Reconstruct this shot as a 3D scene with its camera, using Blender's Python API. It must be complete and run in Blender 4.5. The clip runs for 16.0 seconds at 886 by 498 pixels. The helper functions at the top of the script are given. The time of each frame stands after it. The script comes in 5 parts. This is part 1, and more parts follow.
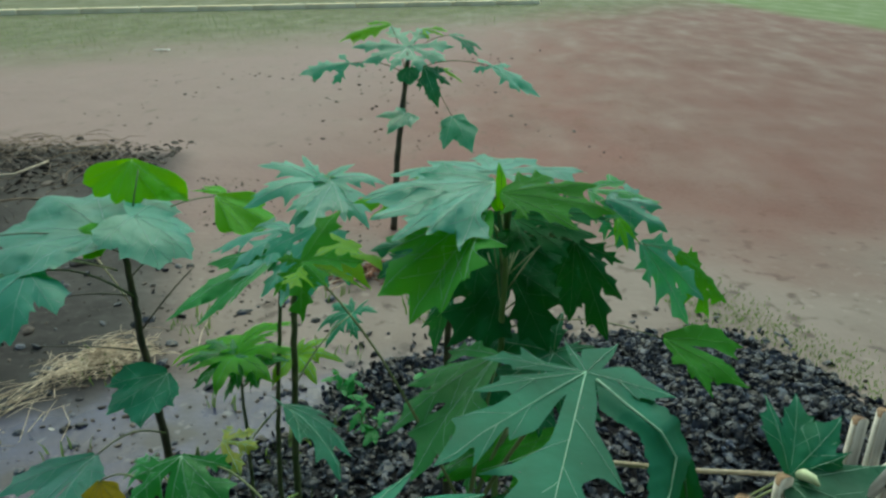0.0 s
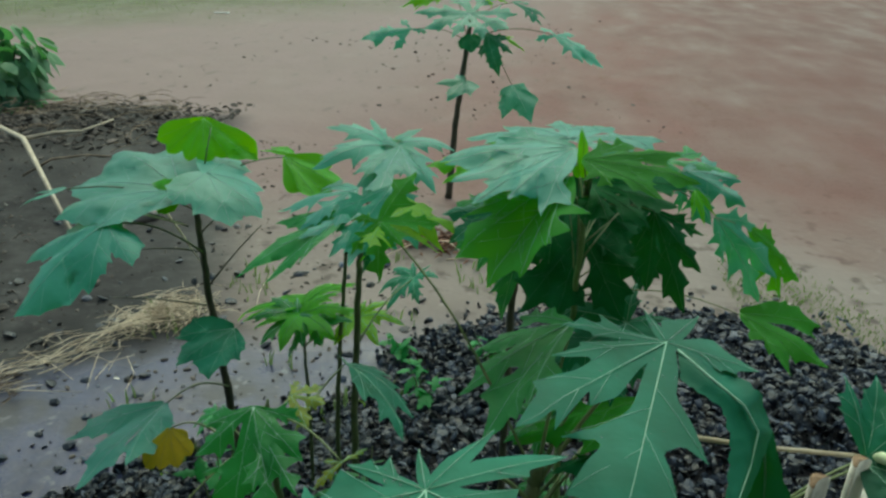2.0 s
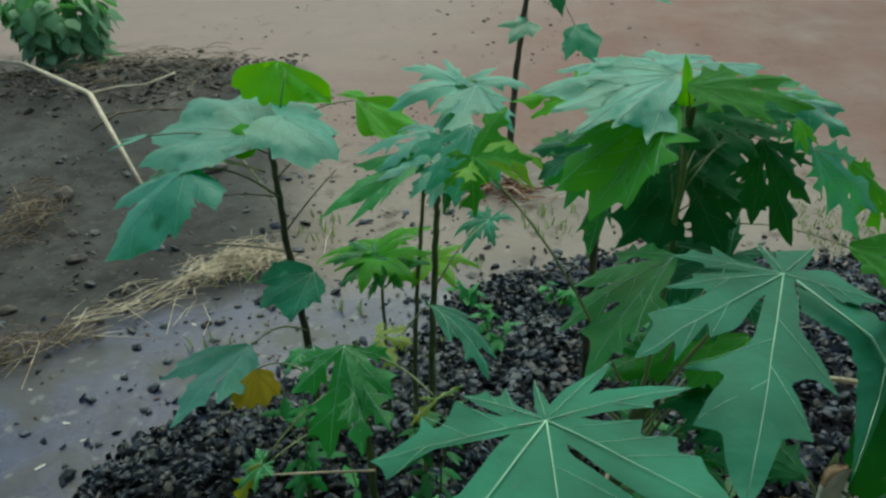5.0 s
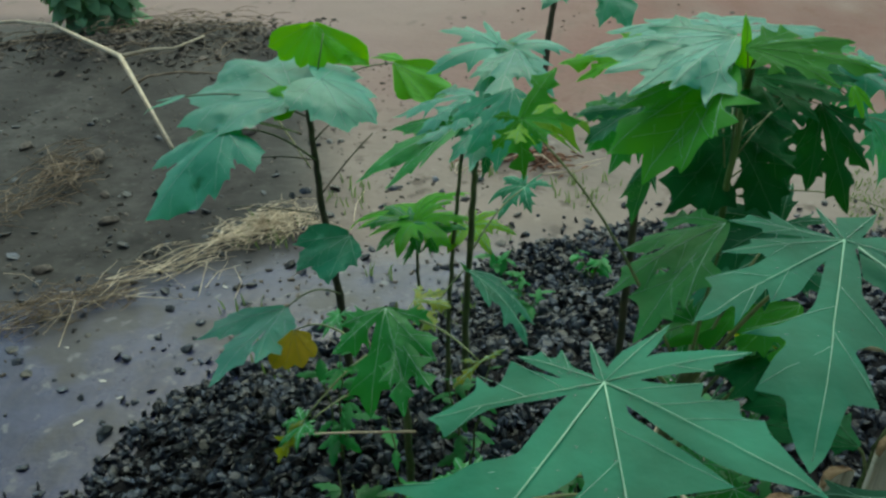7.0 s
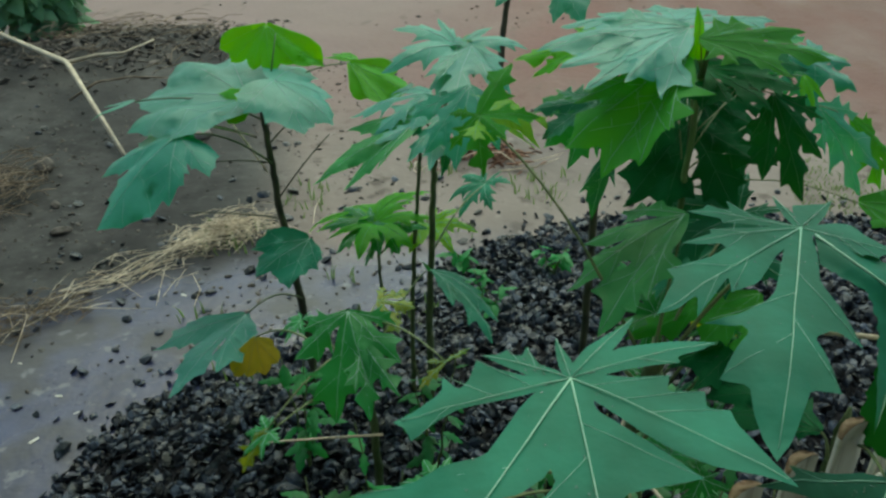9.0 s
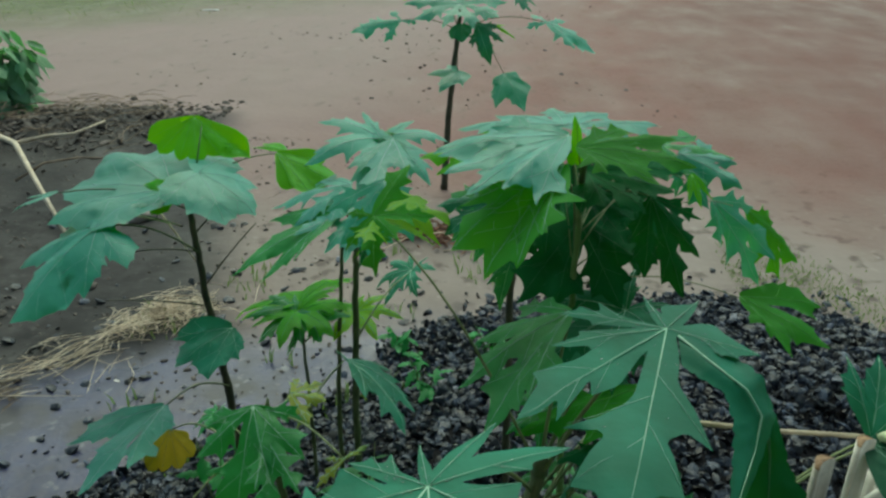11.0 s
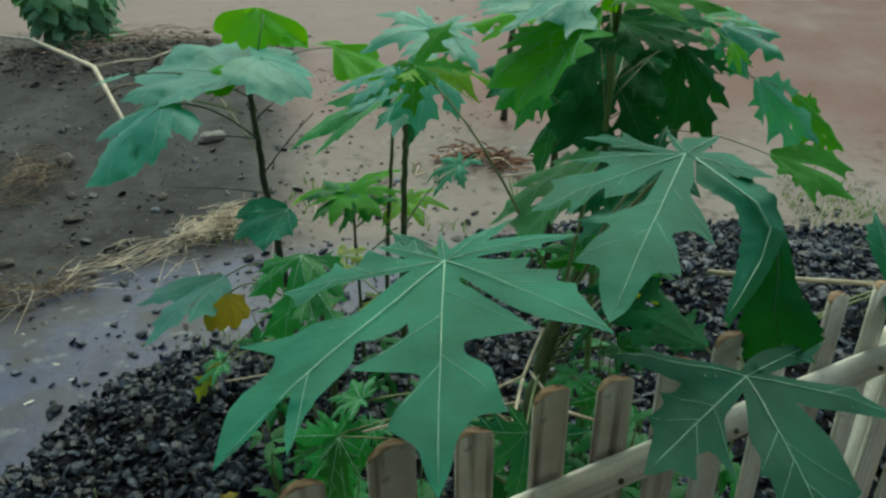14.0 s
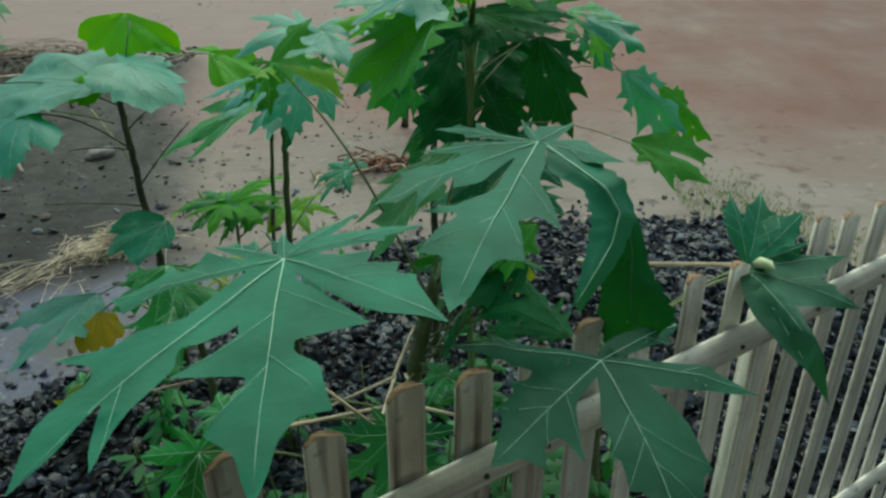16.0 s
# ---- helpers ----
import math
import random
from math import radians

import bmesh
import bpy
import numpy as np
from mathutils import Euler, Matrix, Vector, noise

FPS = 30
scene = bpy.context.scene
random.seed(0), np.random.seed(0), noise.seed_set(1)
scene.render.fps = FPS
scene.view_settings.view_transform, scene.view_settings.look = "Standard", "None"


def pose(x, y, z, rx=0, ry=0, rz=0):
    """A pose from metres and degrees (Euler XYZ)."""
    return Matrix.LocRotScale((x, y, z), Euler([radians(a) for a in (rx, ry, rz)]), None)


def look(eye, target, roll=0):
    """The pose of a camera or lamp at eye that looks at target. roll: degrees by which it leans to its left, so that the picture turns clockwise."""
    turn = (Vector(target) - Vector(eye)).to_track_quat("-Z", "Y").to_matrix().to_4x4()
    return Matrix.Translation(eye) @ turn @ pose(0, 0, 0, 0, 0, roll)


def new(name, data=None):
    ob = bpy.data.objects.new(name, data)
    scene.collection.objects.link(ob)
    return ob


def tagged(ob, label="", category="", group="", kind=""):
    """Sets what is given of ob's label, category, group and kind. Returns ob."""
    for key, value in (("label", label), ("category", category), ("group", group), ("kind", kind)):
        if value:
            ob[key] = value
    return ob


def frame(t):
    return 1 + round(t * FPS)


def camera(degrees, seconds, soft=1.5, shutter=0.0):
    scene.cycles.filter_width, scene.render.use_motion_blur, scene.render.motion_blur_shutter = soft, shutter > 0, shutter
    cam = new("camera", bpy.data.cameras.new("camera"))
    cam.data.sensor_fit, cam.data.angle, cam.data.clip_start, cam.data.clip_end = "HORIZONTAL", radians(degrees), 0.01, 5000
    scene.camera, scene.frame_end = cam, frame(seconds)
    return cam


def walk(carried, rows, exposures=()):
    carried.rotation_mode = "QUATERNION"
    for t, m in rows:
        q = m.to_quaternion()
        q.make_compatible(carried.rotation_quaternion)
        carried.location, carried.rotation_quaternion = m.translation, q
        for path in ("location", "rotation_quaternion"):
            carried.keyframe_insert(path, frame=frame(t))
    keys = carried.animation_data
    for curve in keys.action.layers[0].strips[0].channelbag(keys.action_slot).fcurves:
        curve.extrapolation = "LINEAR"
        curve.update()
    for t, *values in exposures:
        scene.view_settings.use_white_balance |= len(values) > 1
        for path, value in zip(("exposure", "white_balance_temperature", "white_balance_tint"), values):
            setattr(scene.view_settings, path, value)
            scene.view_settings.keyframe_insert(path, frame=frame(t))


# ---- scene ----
cam = camera(60.0, 16.0, soft=2.6)
PATH = [
    (0, (-0.024, 0.236, 1.436), (-0.095, 2.081, 0.669), 0.7),
    (0.5, (-0.029, 0.235, 1.429), (-0.112, 2.068, 0.635), 1.3),
    (1, (-0.037, 0.239, 1.428), (-0.157, 2.056, 0.602), 1.1),
    (1.5, (-0.047, 0.242, 1.426), (-0.196, 2.051, 0.587), 1.2),
    (2, (-0.062, 0.229, 1.427), (-0.249, 2.035, 0.589), 1.4),
    (2.5, (-0.07, 0.217, 1.428), (-0.294, 2.016, 0.583), 1.1),
    (3, (-0.077, 0.216, 1.422), (-0.303, 2.015, 0.578), 1.0),
    (3.5, (-0.089, 0.217, 1.417), (-0.338, 1.998, 0.541), -0.2),
    (6, (-0.131, 0.232, 1.394), (-0.463, 1.945, 0.416), -0.8),
    (6.5, (-0.139, 0.229, 1.392), (-0.479, 1.929, 0.395), -0.8),
    (7, (-0.148, 0.223, 1.392), (-0.507, 1.906, 0.372), -1.2),
    (7.5, (-0.156, 0.221, 1.389), (-0.535, 1.896, 0.365), -1.0),
    (8, (-0.157, 0.218, 1.386), (-0.502, 1.899, 0.358), -0.5),
    (8.5, (-0.16, 0.219, 1.382), (-0.48, 1.899, 0.345), -0.9),
    (9, (-0.149, 0.232, 1.387), (-0.41, 1.93, 0.364), -1.4),
    (9.5, (-0.129, 0.233, 1.415), (-0.355, 1.997, 0.499), -0.9),
    (10, (-0.11, 0.239, 1.426), (-0.289, 2.036, 0.567), -0.4),
    (12.5, (-0.011, 0.225, 1.406), (-0.208, 2.02, 0.545), 0.1),
    (13, (-0.02, 0.191, 1.366), (-0.31, 1.952, 0.463), -1.0),
    (13.5, (-0.023, 0.165, 1.337), (-0.36, 1.902, 0.404), -1.1),
    (14, (-0.008, 0.129, 1.317), (-0.346, 1.854, 0.362), -0.8),
    (14.5, (0.016, 0.108, 1.281), (-0.34, 1.828, 0.325), 0.3),
    (15, (0.027, 0.122, 1.285), (-0.285, 1.859, 0.344), -1.2),
    (15.5, (0.039, 0.135, 1.284), (-0.196, 1.876, 0.328), -1.0),
    (16, (0.057, 0.152, 1.292), (-0.076, 1.917, 0.359), -0.3),
]
EXPOSURES = ((0.0, 1.03, 6950, -22), (16.0, 1.03, 6950, -22))
walk(cam, [(t, look(eye, target, roll)) for t, eye, target, roll in PATH], EXPOSURES)

# ---------------------------------------------------------------- light
world = bpy.data.worlds.new("overcast_sky")
scene.world = world
world.use_nodes = True
wn = world.node_tree
sky = wn.nodes.new("ShaderNodeTexSky")
sky.sky_type = "NISHITA"
sky.sun_disc = False
sky.sun_elevation, sky.sun_rotation = radians(55), radians(-20)
sky.air_density, sky.dust_density, sky.ozone_density = 1.0, 3.0, 1.0
wn.links.new(sky.outputs[0], wn.nodes["Background"].inputs[0])
wn.nodes["Background"].inputs[1].default_value = 0.092
sun = new("sun", bpy.data.lights.new("sun", "SUN"))
sun.data.energy, sun.data.angle, sun.data.color = 1.05, radians(60), (1.0, 0.97, 0.93)
sun.matrix_world = look((3.5, 9.0, 13), (0, 0, 0))


# ---------------------------------------------------------------- materials
def material(name, colour, rough=0.6, spec=0.5, second=None, scale=20.0, detail=6.0, bump=0.0, bump_scale=80.0,
             spread=(0.35, 0.65), random_shade=0.0, island=False, translucent=None, amount=0.35, rough2=None):
    m = bpy.data.materials.new(name)
    m.use_nodes = True
    nt = m.node_tree
    n, l = nt.nodes, nt.links
    bsdf = n["Principled BSDF"]
    out = n["Material Output"]
    bsdf.inputs["Roughness"].default_value = rough
    bsdf.inputs["Specular IOR Level"].default_value = spec
    co = n.new("ShaderNodeTexCoord").outputs["Object"]
    tex = n.new("ShaderNodeTexNoise")
    tex.inputs["Scale"].default_value, tex.inputs["Detail"].default_value = scale, detail
    l.new(co, tex.inputs["Vector"])
    ramp = n.new("ShaderNodeValToRGB")
    ramp.color_ramp.elements[0].position, ramp.color_ramp.elements[1].position = spread
    ramp.color_ramp.elements[0].color = (*colour, 1)
    ramp.color_ramp.elements[1].color = (*(second or [min(1, c * 1.35) for c in colour]), 1)
    l.new(tex.outputs["Fac"], ramp.inputs["Fac"])
    shade = ramp.outputs["Color"]
    if random_shade:
        rnd = n.new("ShaderNodeNewGeometry").outputs["Random Per Island"] if island else n.new("ShaderNodeObjectInfo").outputs["Random"]
        rng = n.new("ShaderNodeMapRange")
        rng.inputs["To Min"].default_value, rng.inputs["To Max"].default_value = 1 - random_shade, 1 + random_shade
        l.new(rnd, rng.inputs["Value"])
        hsv = n.new("ShaderNodeHueSaturation")
        l.new(shade, hsv.inputs["Color"])
        l.new(rng.outputs[0], hsv.inputs["Value"])
        shade = hsv.outputs["Color"]
    l.new(shade, bsdf.inputs["Base Color"])
    if rough2 is not None:
        rr = n.new("ShaderNodeMapRange")
        rr.inputs["From Min"].default_value, rr.inputs["From Max"].default_value = 0.35, 0.65
        rr.inputs["To Min"].default_value, rr.inputs["To Max"].default_value = rough, rough2
        l.new(tex.outputs["Fac"], rr.inputs["Value"])
        l.new(rr.outputs[0], bsdf.inputs["Roughness"])
    if bump:
        fine = n.new("ShaderNodeTexNoise")
        fine.inputs["Scale"].default_value, fine.inputs["Detail"].default_value = bump_scale, 8
        l.new(co, fine.inputs["Vector"])
        b = n.new("ShaderNodeBump")
        b.inputs["Strength"].default_value, b.inputs["Distance"].default_value = bump, 0.004
        l.new(fine.outputs["Fac"], b.inputs["Height"])
        l.new(b.outputs[0], bsdf.inputs["Normal"])
    if translucent:
        tr = n.new("ShaderNodeBsdfTranslucent")
        tr.inputs["Color"].default_value = (*translucent, 1)
        mix = n.new("ShaderNodeMixShader")
        mix.inputs[0].default_value = amount
        l.new(bsdf.outputs[0], mix.inputs[1])
        l.new(tr.outputs[0], mix.inputs[2])
        l.new(mix.outputs[0], out.inputs["Surface"])
    return m


LEAF = material("leaf_green", (0.016, 0.118, 0.078), 0.54, 0.18, (0.028, 0.188, 0.128), 14, bump=0.5, bump_scale=38,
                random_shade=0.25, translucent=(0.08, 0.36, 0.03), amount=0.22)
YOUNG = material("leaf_young_green", (0.054, 0.31, 0.014), 0.5, 0.25, (0.080, 0.40, 0.022), 14, bump=0.5, bump_scale=38,
                 random_shade=0.2, translucent=(0.26, 0.62, 0.008), amount=0.55)
SHEENLEAF = material("leaf_sky_sheen", (0.036, 0.210, 0.176), 0.42, 0.42, (0.066, 0.280, 0.242), 12, bump=0.5, bump_scale=38,
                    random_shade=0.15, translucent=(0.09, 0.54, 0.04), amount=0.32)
FRESH = material("leaf_fresh_green", (0.022, 0.170, 0.046), 0.46, 0.28, (0.040, 0.238, 0.072), 14, bump=0.5, bump_scale=38,
                 random_shade=0.2, translucent=(0.08, 0.46, 0.025), amount=0.36)
WEEDLEAF = material("weed_leaf", (0.015, 0.105, 0.030), 0.48, 0.3, (0.030, 0.165, 0.050), 14, bump=0.4, bump_scale=38,
                    random_shade=0.3, translucent=(0.07, 0.36, 0.02), amount=0.3)
FENCESHADE = material("leaf_fence_shade", (0.012, 0.062, 0.040), 0.54, 0.15, (0.022, 0.102, 0.066), 14, bump=0.5, bump_scale=38,
                   random_shade=0.15, translucent=(0.06, 0.24, 0.02), amount=0.2)
BUSHLEAF = material("bush_leaf", (0.120, 0.235, 0.135), 0.6, 0.2, (0.185, 0.315, 0.190), 14, random_shade=0.3, island=True,
                    translucent=(0.12, 0.36, 0.08), amount=0.35)
WATER = bpy.data.materials.new("rain_water")
WATER.use_nodes = True
WATER.node_tree.nodes["Principled BSDF"].inputs["Base Color"].default_value = (0.9, 0.95, 0.95, 1)
WATER.node_tree.nodes["Principled BSDF"].inputs["Roughness"].default_value = 0.03
WATER.node_tree.nodes["Principled BSDF"].inputs["IOR"].default_value = 1.33
WATER.node_tree.nodes["Principled BSDF"].inputs["Transmission Weight"].default_value = 0.85
YELLOW = material("leaf_yellowed", (0.30, 0.26, 0.02), 0.5, 0.4, (0.42, 0.30, 0.03), 25, bump=0.3, bump_scale=60,
                  random_shade=0.2, translucent=(0.55, 0.42, 0.02), amount=0.4)
WITHERED = material("leaf_withering", (0.10, 0.19, 0.025), 0.5, 0.3, (0.24, 0.26, 0.035), 30, bump=0.5, bump_scale=60,
                    random_shade=0.2, translucent=(0.34, 0.42, 0.015), amount=0.35)
SHADEGREEN = material("leaf_shade_green", (0.007, 0.060, 0.022), 0.6, 0.08, (0.014, 0.106, 0.040), 14, bump=0.5, bump_scale=38,
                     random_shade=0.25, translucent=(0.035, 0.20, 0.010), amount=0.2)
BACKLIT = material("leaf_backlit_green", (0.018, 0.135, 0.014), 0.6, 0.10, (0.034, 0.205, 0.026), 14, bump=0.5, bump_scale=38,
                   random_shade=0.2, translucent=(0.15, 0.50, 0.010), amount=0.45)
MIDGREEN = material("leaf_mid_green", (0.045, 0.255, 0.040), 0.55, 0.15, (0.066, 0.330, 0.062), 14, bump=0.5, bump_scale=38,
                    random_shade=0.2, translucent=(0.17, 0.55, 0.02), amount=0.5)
LIME = material("leaf_yellowish_young", (0.105, 0.31, 0.012), 0.5, 0.25, (0.14, 0.38, 0.02), 14, bump=0.5, bump_scale=38,
                random_shade=0.2, translucent=(0.42, 0.66, 0.008), amount=0.5)
SHADEVEIN = material("shade_leaf_vein", (0.035, 0.13, 0.055), 0.5, 0.3, (0.06, 0.18, 0.08), 40)
VEIN = material("leaf_vein", (0.22, 0.43, 0.31), 0.5, 0.4, (0.32, 0.52, 0.40), 40)
YOUNGVEIN = material("young_leaf_vein", (0.10, 0.32, 0.05), 0.5, 0.3, (0.16, 0.42, 0.09), 40)
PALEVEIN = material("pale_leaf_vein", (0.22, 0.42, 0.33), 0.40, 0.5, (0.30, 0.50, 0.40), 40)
PALESTEM = material("pale_green_stem", (0.090, 0.17, 0.055), 0.5, 0.3, (0.145, 0.235, 0.090), 30, bump=0.4, bump_scale=90)
STEM = material("green_stem", (0.055, 0.085, 0.035), 0.5, 0.4, (0.10, 0.13, 0.06), 30, bump=0.5, bump_scale=90)
DARKSTEM = material("dark_stem", (0.030, 0.036, 0.026), 0.5, 0.4, (0.07, 0.07, 0.045), 30, bump=0.6, bump_scale=90)
PETIOLE = material("petiole", (0.09, 0.13, 0.05), 0.45, 0.4, (0.15, 0.19, 0.08), 30)
STONE = material("black_crushed_stone", (0.002, 0.0024, 0.0045), 0.28, 0.30, (0.031, 0.040, 0.064), 24, bump=0.6,
                 bump_scale=150, random_shade=0.85, island=True)
STONEP = material("black_stone_piece", (0.002, 0.0024, 0.0045), 0.28, 0.30, (0.031, 0.040, 0.064), 24, bump=0.6,
                  bump_scale=150, random_shade=0.85)
HEAPBASE = material("stone_heap_base", (0.004, 0.004, 0.005), 0.95, 0.1, (0.010, 0.010, 0.013), 60, bump=1.0, bump_scale=90)
CLOD = material("dark_clods", (0.038, 0.033, 0.031), 0.8, 0.2, (0.120, 0.102, 0.094), 30, bump=1.0, bump_scale=70,
                random_shade=0.5, island=True)
ROTTEN = material("rotting_straw", (0.075, 0.055, 0.040), 0.8, 0.2, (0.19, 0.145, 0.105), 25, random_shade=0.4, island=True)
STRAW = material("dry_straw", (0.38, 0.30, 0.22), 0.7, 0.3, (0.68, 0.58, 0.46), 15, random_shade=0.35, island=True)
DEADLEAF = material("red_brown_dead_leaves", (0.13, 0.055, 0.038), 0.8, 0.2, (0.24, 0.13, 0.09), 25, random_shade=0.4, island=True)
DRYWOOD = material("bleached_dry_wood", (0.40, 0.33, 0.25), 0.7, 0.3, (0.58, 0.50, 0.40), 25, bump=0.6, bump_scale=60)
TWIG = material("brown_dry_twigs", (0.12, 0.085, 0.06), 0.75, 0.3, (0.26, 0.20, 0.15), 25, random_shade=0.4, island=True)
BAMBOO = material("weathered_bamboo", (0.54, 0.515, 0.475), 0.6, 0.35, (0.79, 0.77, 0.73), 9, bump=0.5, bump_scale=50,
                  random_shade=0.22, spread=(0.3, 0.7))
def streak(m, amount, spots):
    """Long streaks and dark mould spots along the slats."""
    n, l = m.node_tree.nodes, m.node_tree.links
    bsdf = n["Principled BSDF"]
    old = bsdf.inputs["Base Color"].links[0].from_socket
    co = n.new("ShaderNodeTexCoord").outputs["Object"]
    info = n.new("ShaderNodeObjectInfo").outputs["Random"]
    add = n.new("ShaderNodeVectorMath")
    add.operation = "MULTIPLY_ADD"
    l.new(co, add.inputs[0])
    add.inputs[1].default_value = (90, 90, 4)
    comb = n.new("ShaderNodeCombineXYZ")
    sc = n.new("ShaderNodeMath")
    sc.operation = "MULTIPLY"
    sc.inputs[1].default_value = 57
    l.new(info, sc.inputs[0])
    l.new(sc.outputs[0], comb.inputs[2])
    l.new(comb.outputs[0], add.inputs[2])
    out = old
    for vec_scale, lo, hi, dark in ((1.0, 0.48, 0.70, amount), (0.5, 0.62, 0.70, spots)):
        t = n.new("ShaderNodeTexNoise")
        t.inputs["Scale"].default_value, t.inputs["Detail"].default_value = vec_scale, 5
        l.new(add.outputs[0] if dark == amount else co, t.inputs["Vector"])
        if dark == spots:
            t.inputs["Scale"].default_value = 38
        r = n.new("ShaderNodeMapRange")
        r.inputs["From Min"].default_value, r.inputs["From Max"].default_value, r.inputs["To Max"].default_value = lo, hi, dark
        l.new(t.outputs["Fac"], r.inputs["Value"])
        mx = n.new("ShaderNodeMix")
        mx.data_type = "RGBA"
        l.new(r.outputs[0], mx.inputs[0])
        l.new(out, mx.inputs[6])
        mx.inputs[7].default_value = (0.075, 0.048, 0.032, 1)
        out = mx.outputs[2]
    l.new(out, bsdf.inputs["Base Color"])


streak(BAMBOO, 0.45, 0.4)
STAINED = material("stained_bamboo", (0.36, 0.325, 0.29), 0.6, 0.35, (0.59, 0.56, 0.52), 9, bump=0.5, bump_scale=50,
                   random_shade=0.2, spread=(0.3, 0.7))
streak(STAINED, 0.8, 0.7)
BAMBOOEND = material("bamboo_cut_end", (0.16, 0.095, 0.06), 0.7, 0.3, (0.28, 0.19, 0.12), 60, bump=0.7, bump_scale=120)
GRASS = material("grass_blades", (0.17, 0.20, 0.10), 0.7, 0.2, (0.26, 0.28, 0.16), 3, random_shade=0.35, island=True,
                 translucent=(0.2, 0.36, 0.06), amount=0.3)
KERB = material("pale_kerb_concrete", (0.66, 0.56, 0.38), 0.75, 0.3, (0.84, 0.75, 0.56), 3, bump=0.4, bump_scale=20)


def ground_material():
    m = bpy.data.materials.new("wet_earth")
    m.use_nodes = True
    nt = m.node_tree
    n, l = nt.nodes, nt.links
    bsdf = n["Principled BSDF"]
    geo = n.new("ShaderNodeNewGeometry").outputs["Position"]
    sep = n.new("ShaderNodeSeparateXYZ")
    l.new(geo, sep.inputs[0])

    def noise_tex(scale, detail=6.0, vec=geo):
        t = n.new("ShaderNodeTexNoise")
        t.inputs["Scale"].default_value, t.inputs["Detail"].default_value = scale, detail
        l.new(vec, t.inputs["Vector"])
        return t.outputs["Fac"]

    def calc(op, a, b=None, c=None):
        t = n.new("ShaderNodeMath")
        t.operation = op
        for i, v in enumerate((a, b, c)):
            if v is None:
                continue
            if isinstance(v, (int, float)):
                t.inputs[i].default_value = v
            else:
                l.new(v, t.inputs[i])
        return t.outputs[0]

    def ramp(v, lo, hi):
        t = n.new("ShaderNodeMapRange")
        t.interpolation_type = "SMOOTHSTEP"
        t.inputs["From Min"].default_value, t.inputs["From Max"].default_value = lo, hi
        l.new(v, t.inputs["Value"])
        return t.outputs[0]

    def mix(f, a, b):
        t = n.new("ShaderNodeMix")
        t.data_type = "RGBA"
        l.new(f, t.inputs[0])
        for i, v in ((6, a), (7, b)):
            if isinstance(v, tuple):
                t.inputs[i].default_value = (*v, 1)
            else:
                l.new(v, t.inputs[i])
        return t.outputs[2]

    x, y = sep.outputs[0], sep.outputs[1]
    wob = calc("SUBTRACT", noise_tex(0.9, 5), 0.5)
    run = n.new("ShaderNodeVectorMath")
    run.operation = "MULTIPLY"
    run.inputs[1].default_value = (1.0, 0.50, 1.0)      # run-off drawn out down the slope
    l.new(geo, run.inputs[0])
    run = run.outputs[0]
    fine = noise_tex(9, 8)
    mid = noise_tex(2.6, 7, run)
    # red laterite yard, patchy, streaked by water
    red = mix(ramp(mid, 0.35, 0.65), (0.144, 0.066, 0.058), (0.172, 0.086, 0.078))
    red = mix(ramp(noise_tex(0.9, 4, run), 0.40, 0.66), red, (0.154, 0.090, 0.081))
    red = mix(ramp(fine, 0.58, 0.72), red, (0.132, 0.064, 0.055))
    red = mix(ramp(noise_tex(6.5, 7, run), 0.54, 0.72), red, (0.156, 0.084, 0.077))
    red = mix(ramp(noise_tex(4.0, 7, run), 0.58, 0.72), red, (0.140, 0.070, 0.055))
    red = mix(calc("MULTIPLY", ramp(noise_tex(38, 5), 0.50, 0.66), 0.45), red, (0.118, 0.056, 0.047))
    # darker on the open side
    red = mix(calc("MULTIPLY", ramp(calc("ADD", x, calc("MULTIPLY", wob, 1.6)), 0.2, 3.0), 0.6), red, (0.112, 0.056, 0.050))
    # greyer brown towards the grassy side
    side = calc("ADD", calc("MULTIPLY", x, -0.55), calc("MULTIPLY", y, 0.10))
    grey = mix(ramp(mid, 0.3, 0.7), (0.178, 0.122, 0.117), (0.222, 0.164, 0.160))
    col = mix(ramp(calc("ADD", side, calc("MULTIPLY", wob, 0.5)), 0.3, 1.7), red, grey)
    marks = n.new("ShaderNodeVectorMath")
    marks.operation = "MULTIPLY"
    marks.inputs[1].default_value = (1.0, 0.42, 1.0)
    l.new(geo, marks.inputs[0])
    spots_far = calc("MULTIPLY", ramp(noise_tex(8.5, 4, marks.outputs[0]), 0.60, 0.72), ramp(side, -0.2, 0.6))
    col = mix(calc("MULTIPLY", spots_far, 0.42), col, (0.085, 0.070, 0.055))
    earth = mix(ramp(mid, 0.3, 0.7), (0.156, 0.124, 0.114), (0.222, 0.186, 0.174))
    earth = mix(ramp(fine, 0.55, 0.70), earth, (0.098, 0.078, 0.070))
    earth = mix(ramp(noise_tex(14, 7), 0.60, 0.70), earth, (0.235, 0.200, 0.188))
    close = calc("SUBTRACT", 1.0, ramp(calc("ADD", y, calc("MULTIPLY", wob, 2.2)), 3.2, 4.6))
    col = mix(close, col, earth)
    # thin grass film far off on both sides
    g1 = calc("ADD", calc("ADD", calc("MULTIPLY", x, -0.5), calc("MULTIPLY", y, 0.55)), calc("MULTIPLY", wob, 1.6))
    g2 = calc("ADD", calc("SUBTRACT", calc("MULTIPLY", x, 1.0), calc("MULTIPLY", y, -0.25)), calc("MULTIPLY", wob, 1.0))
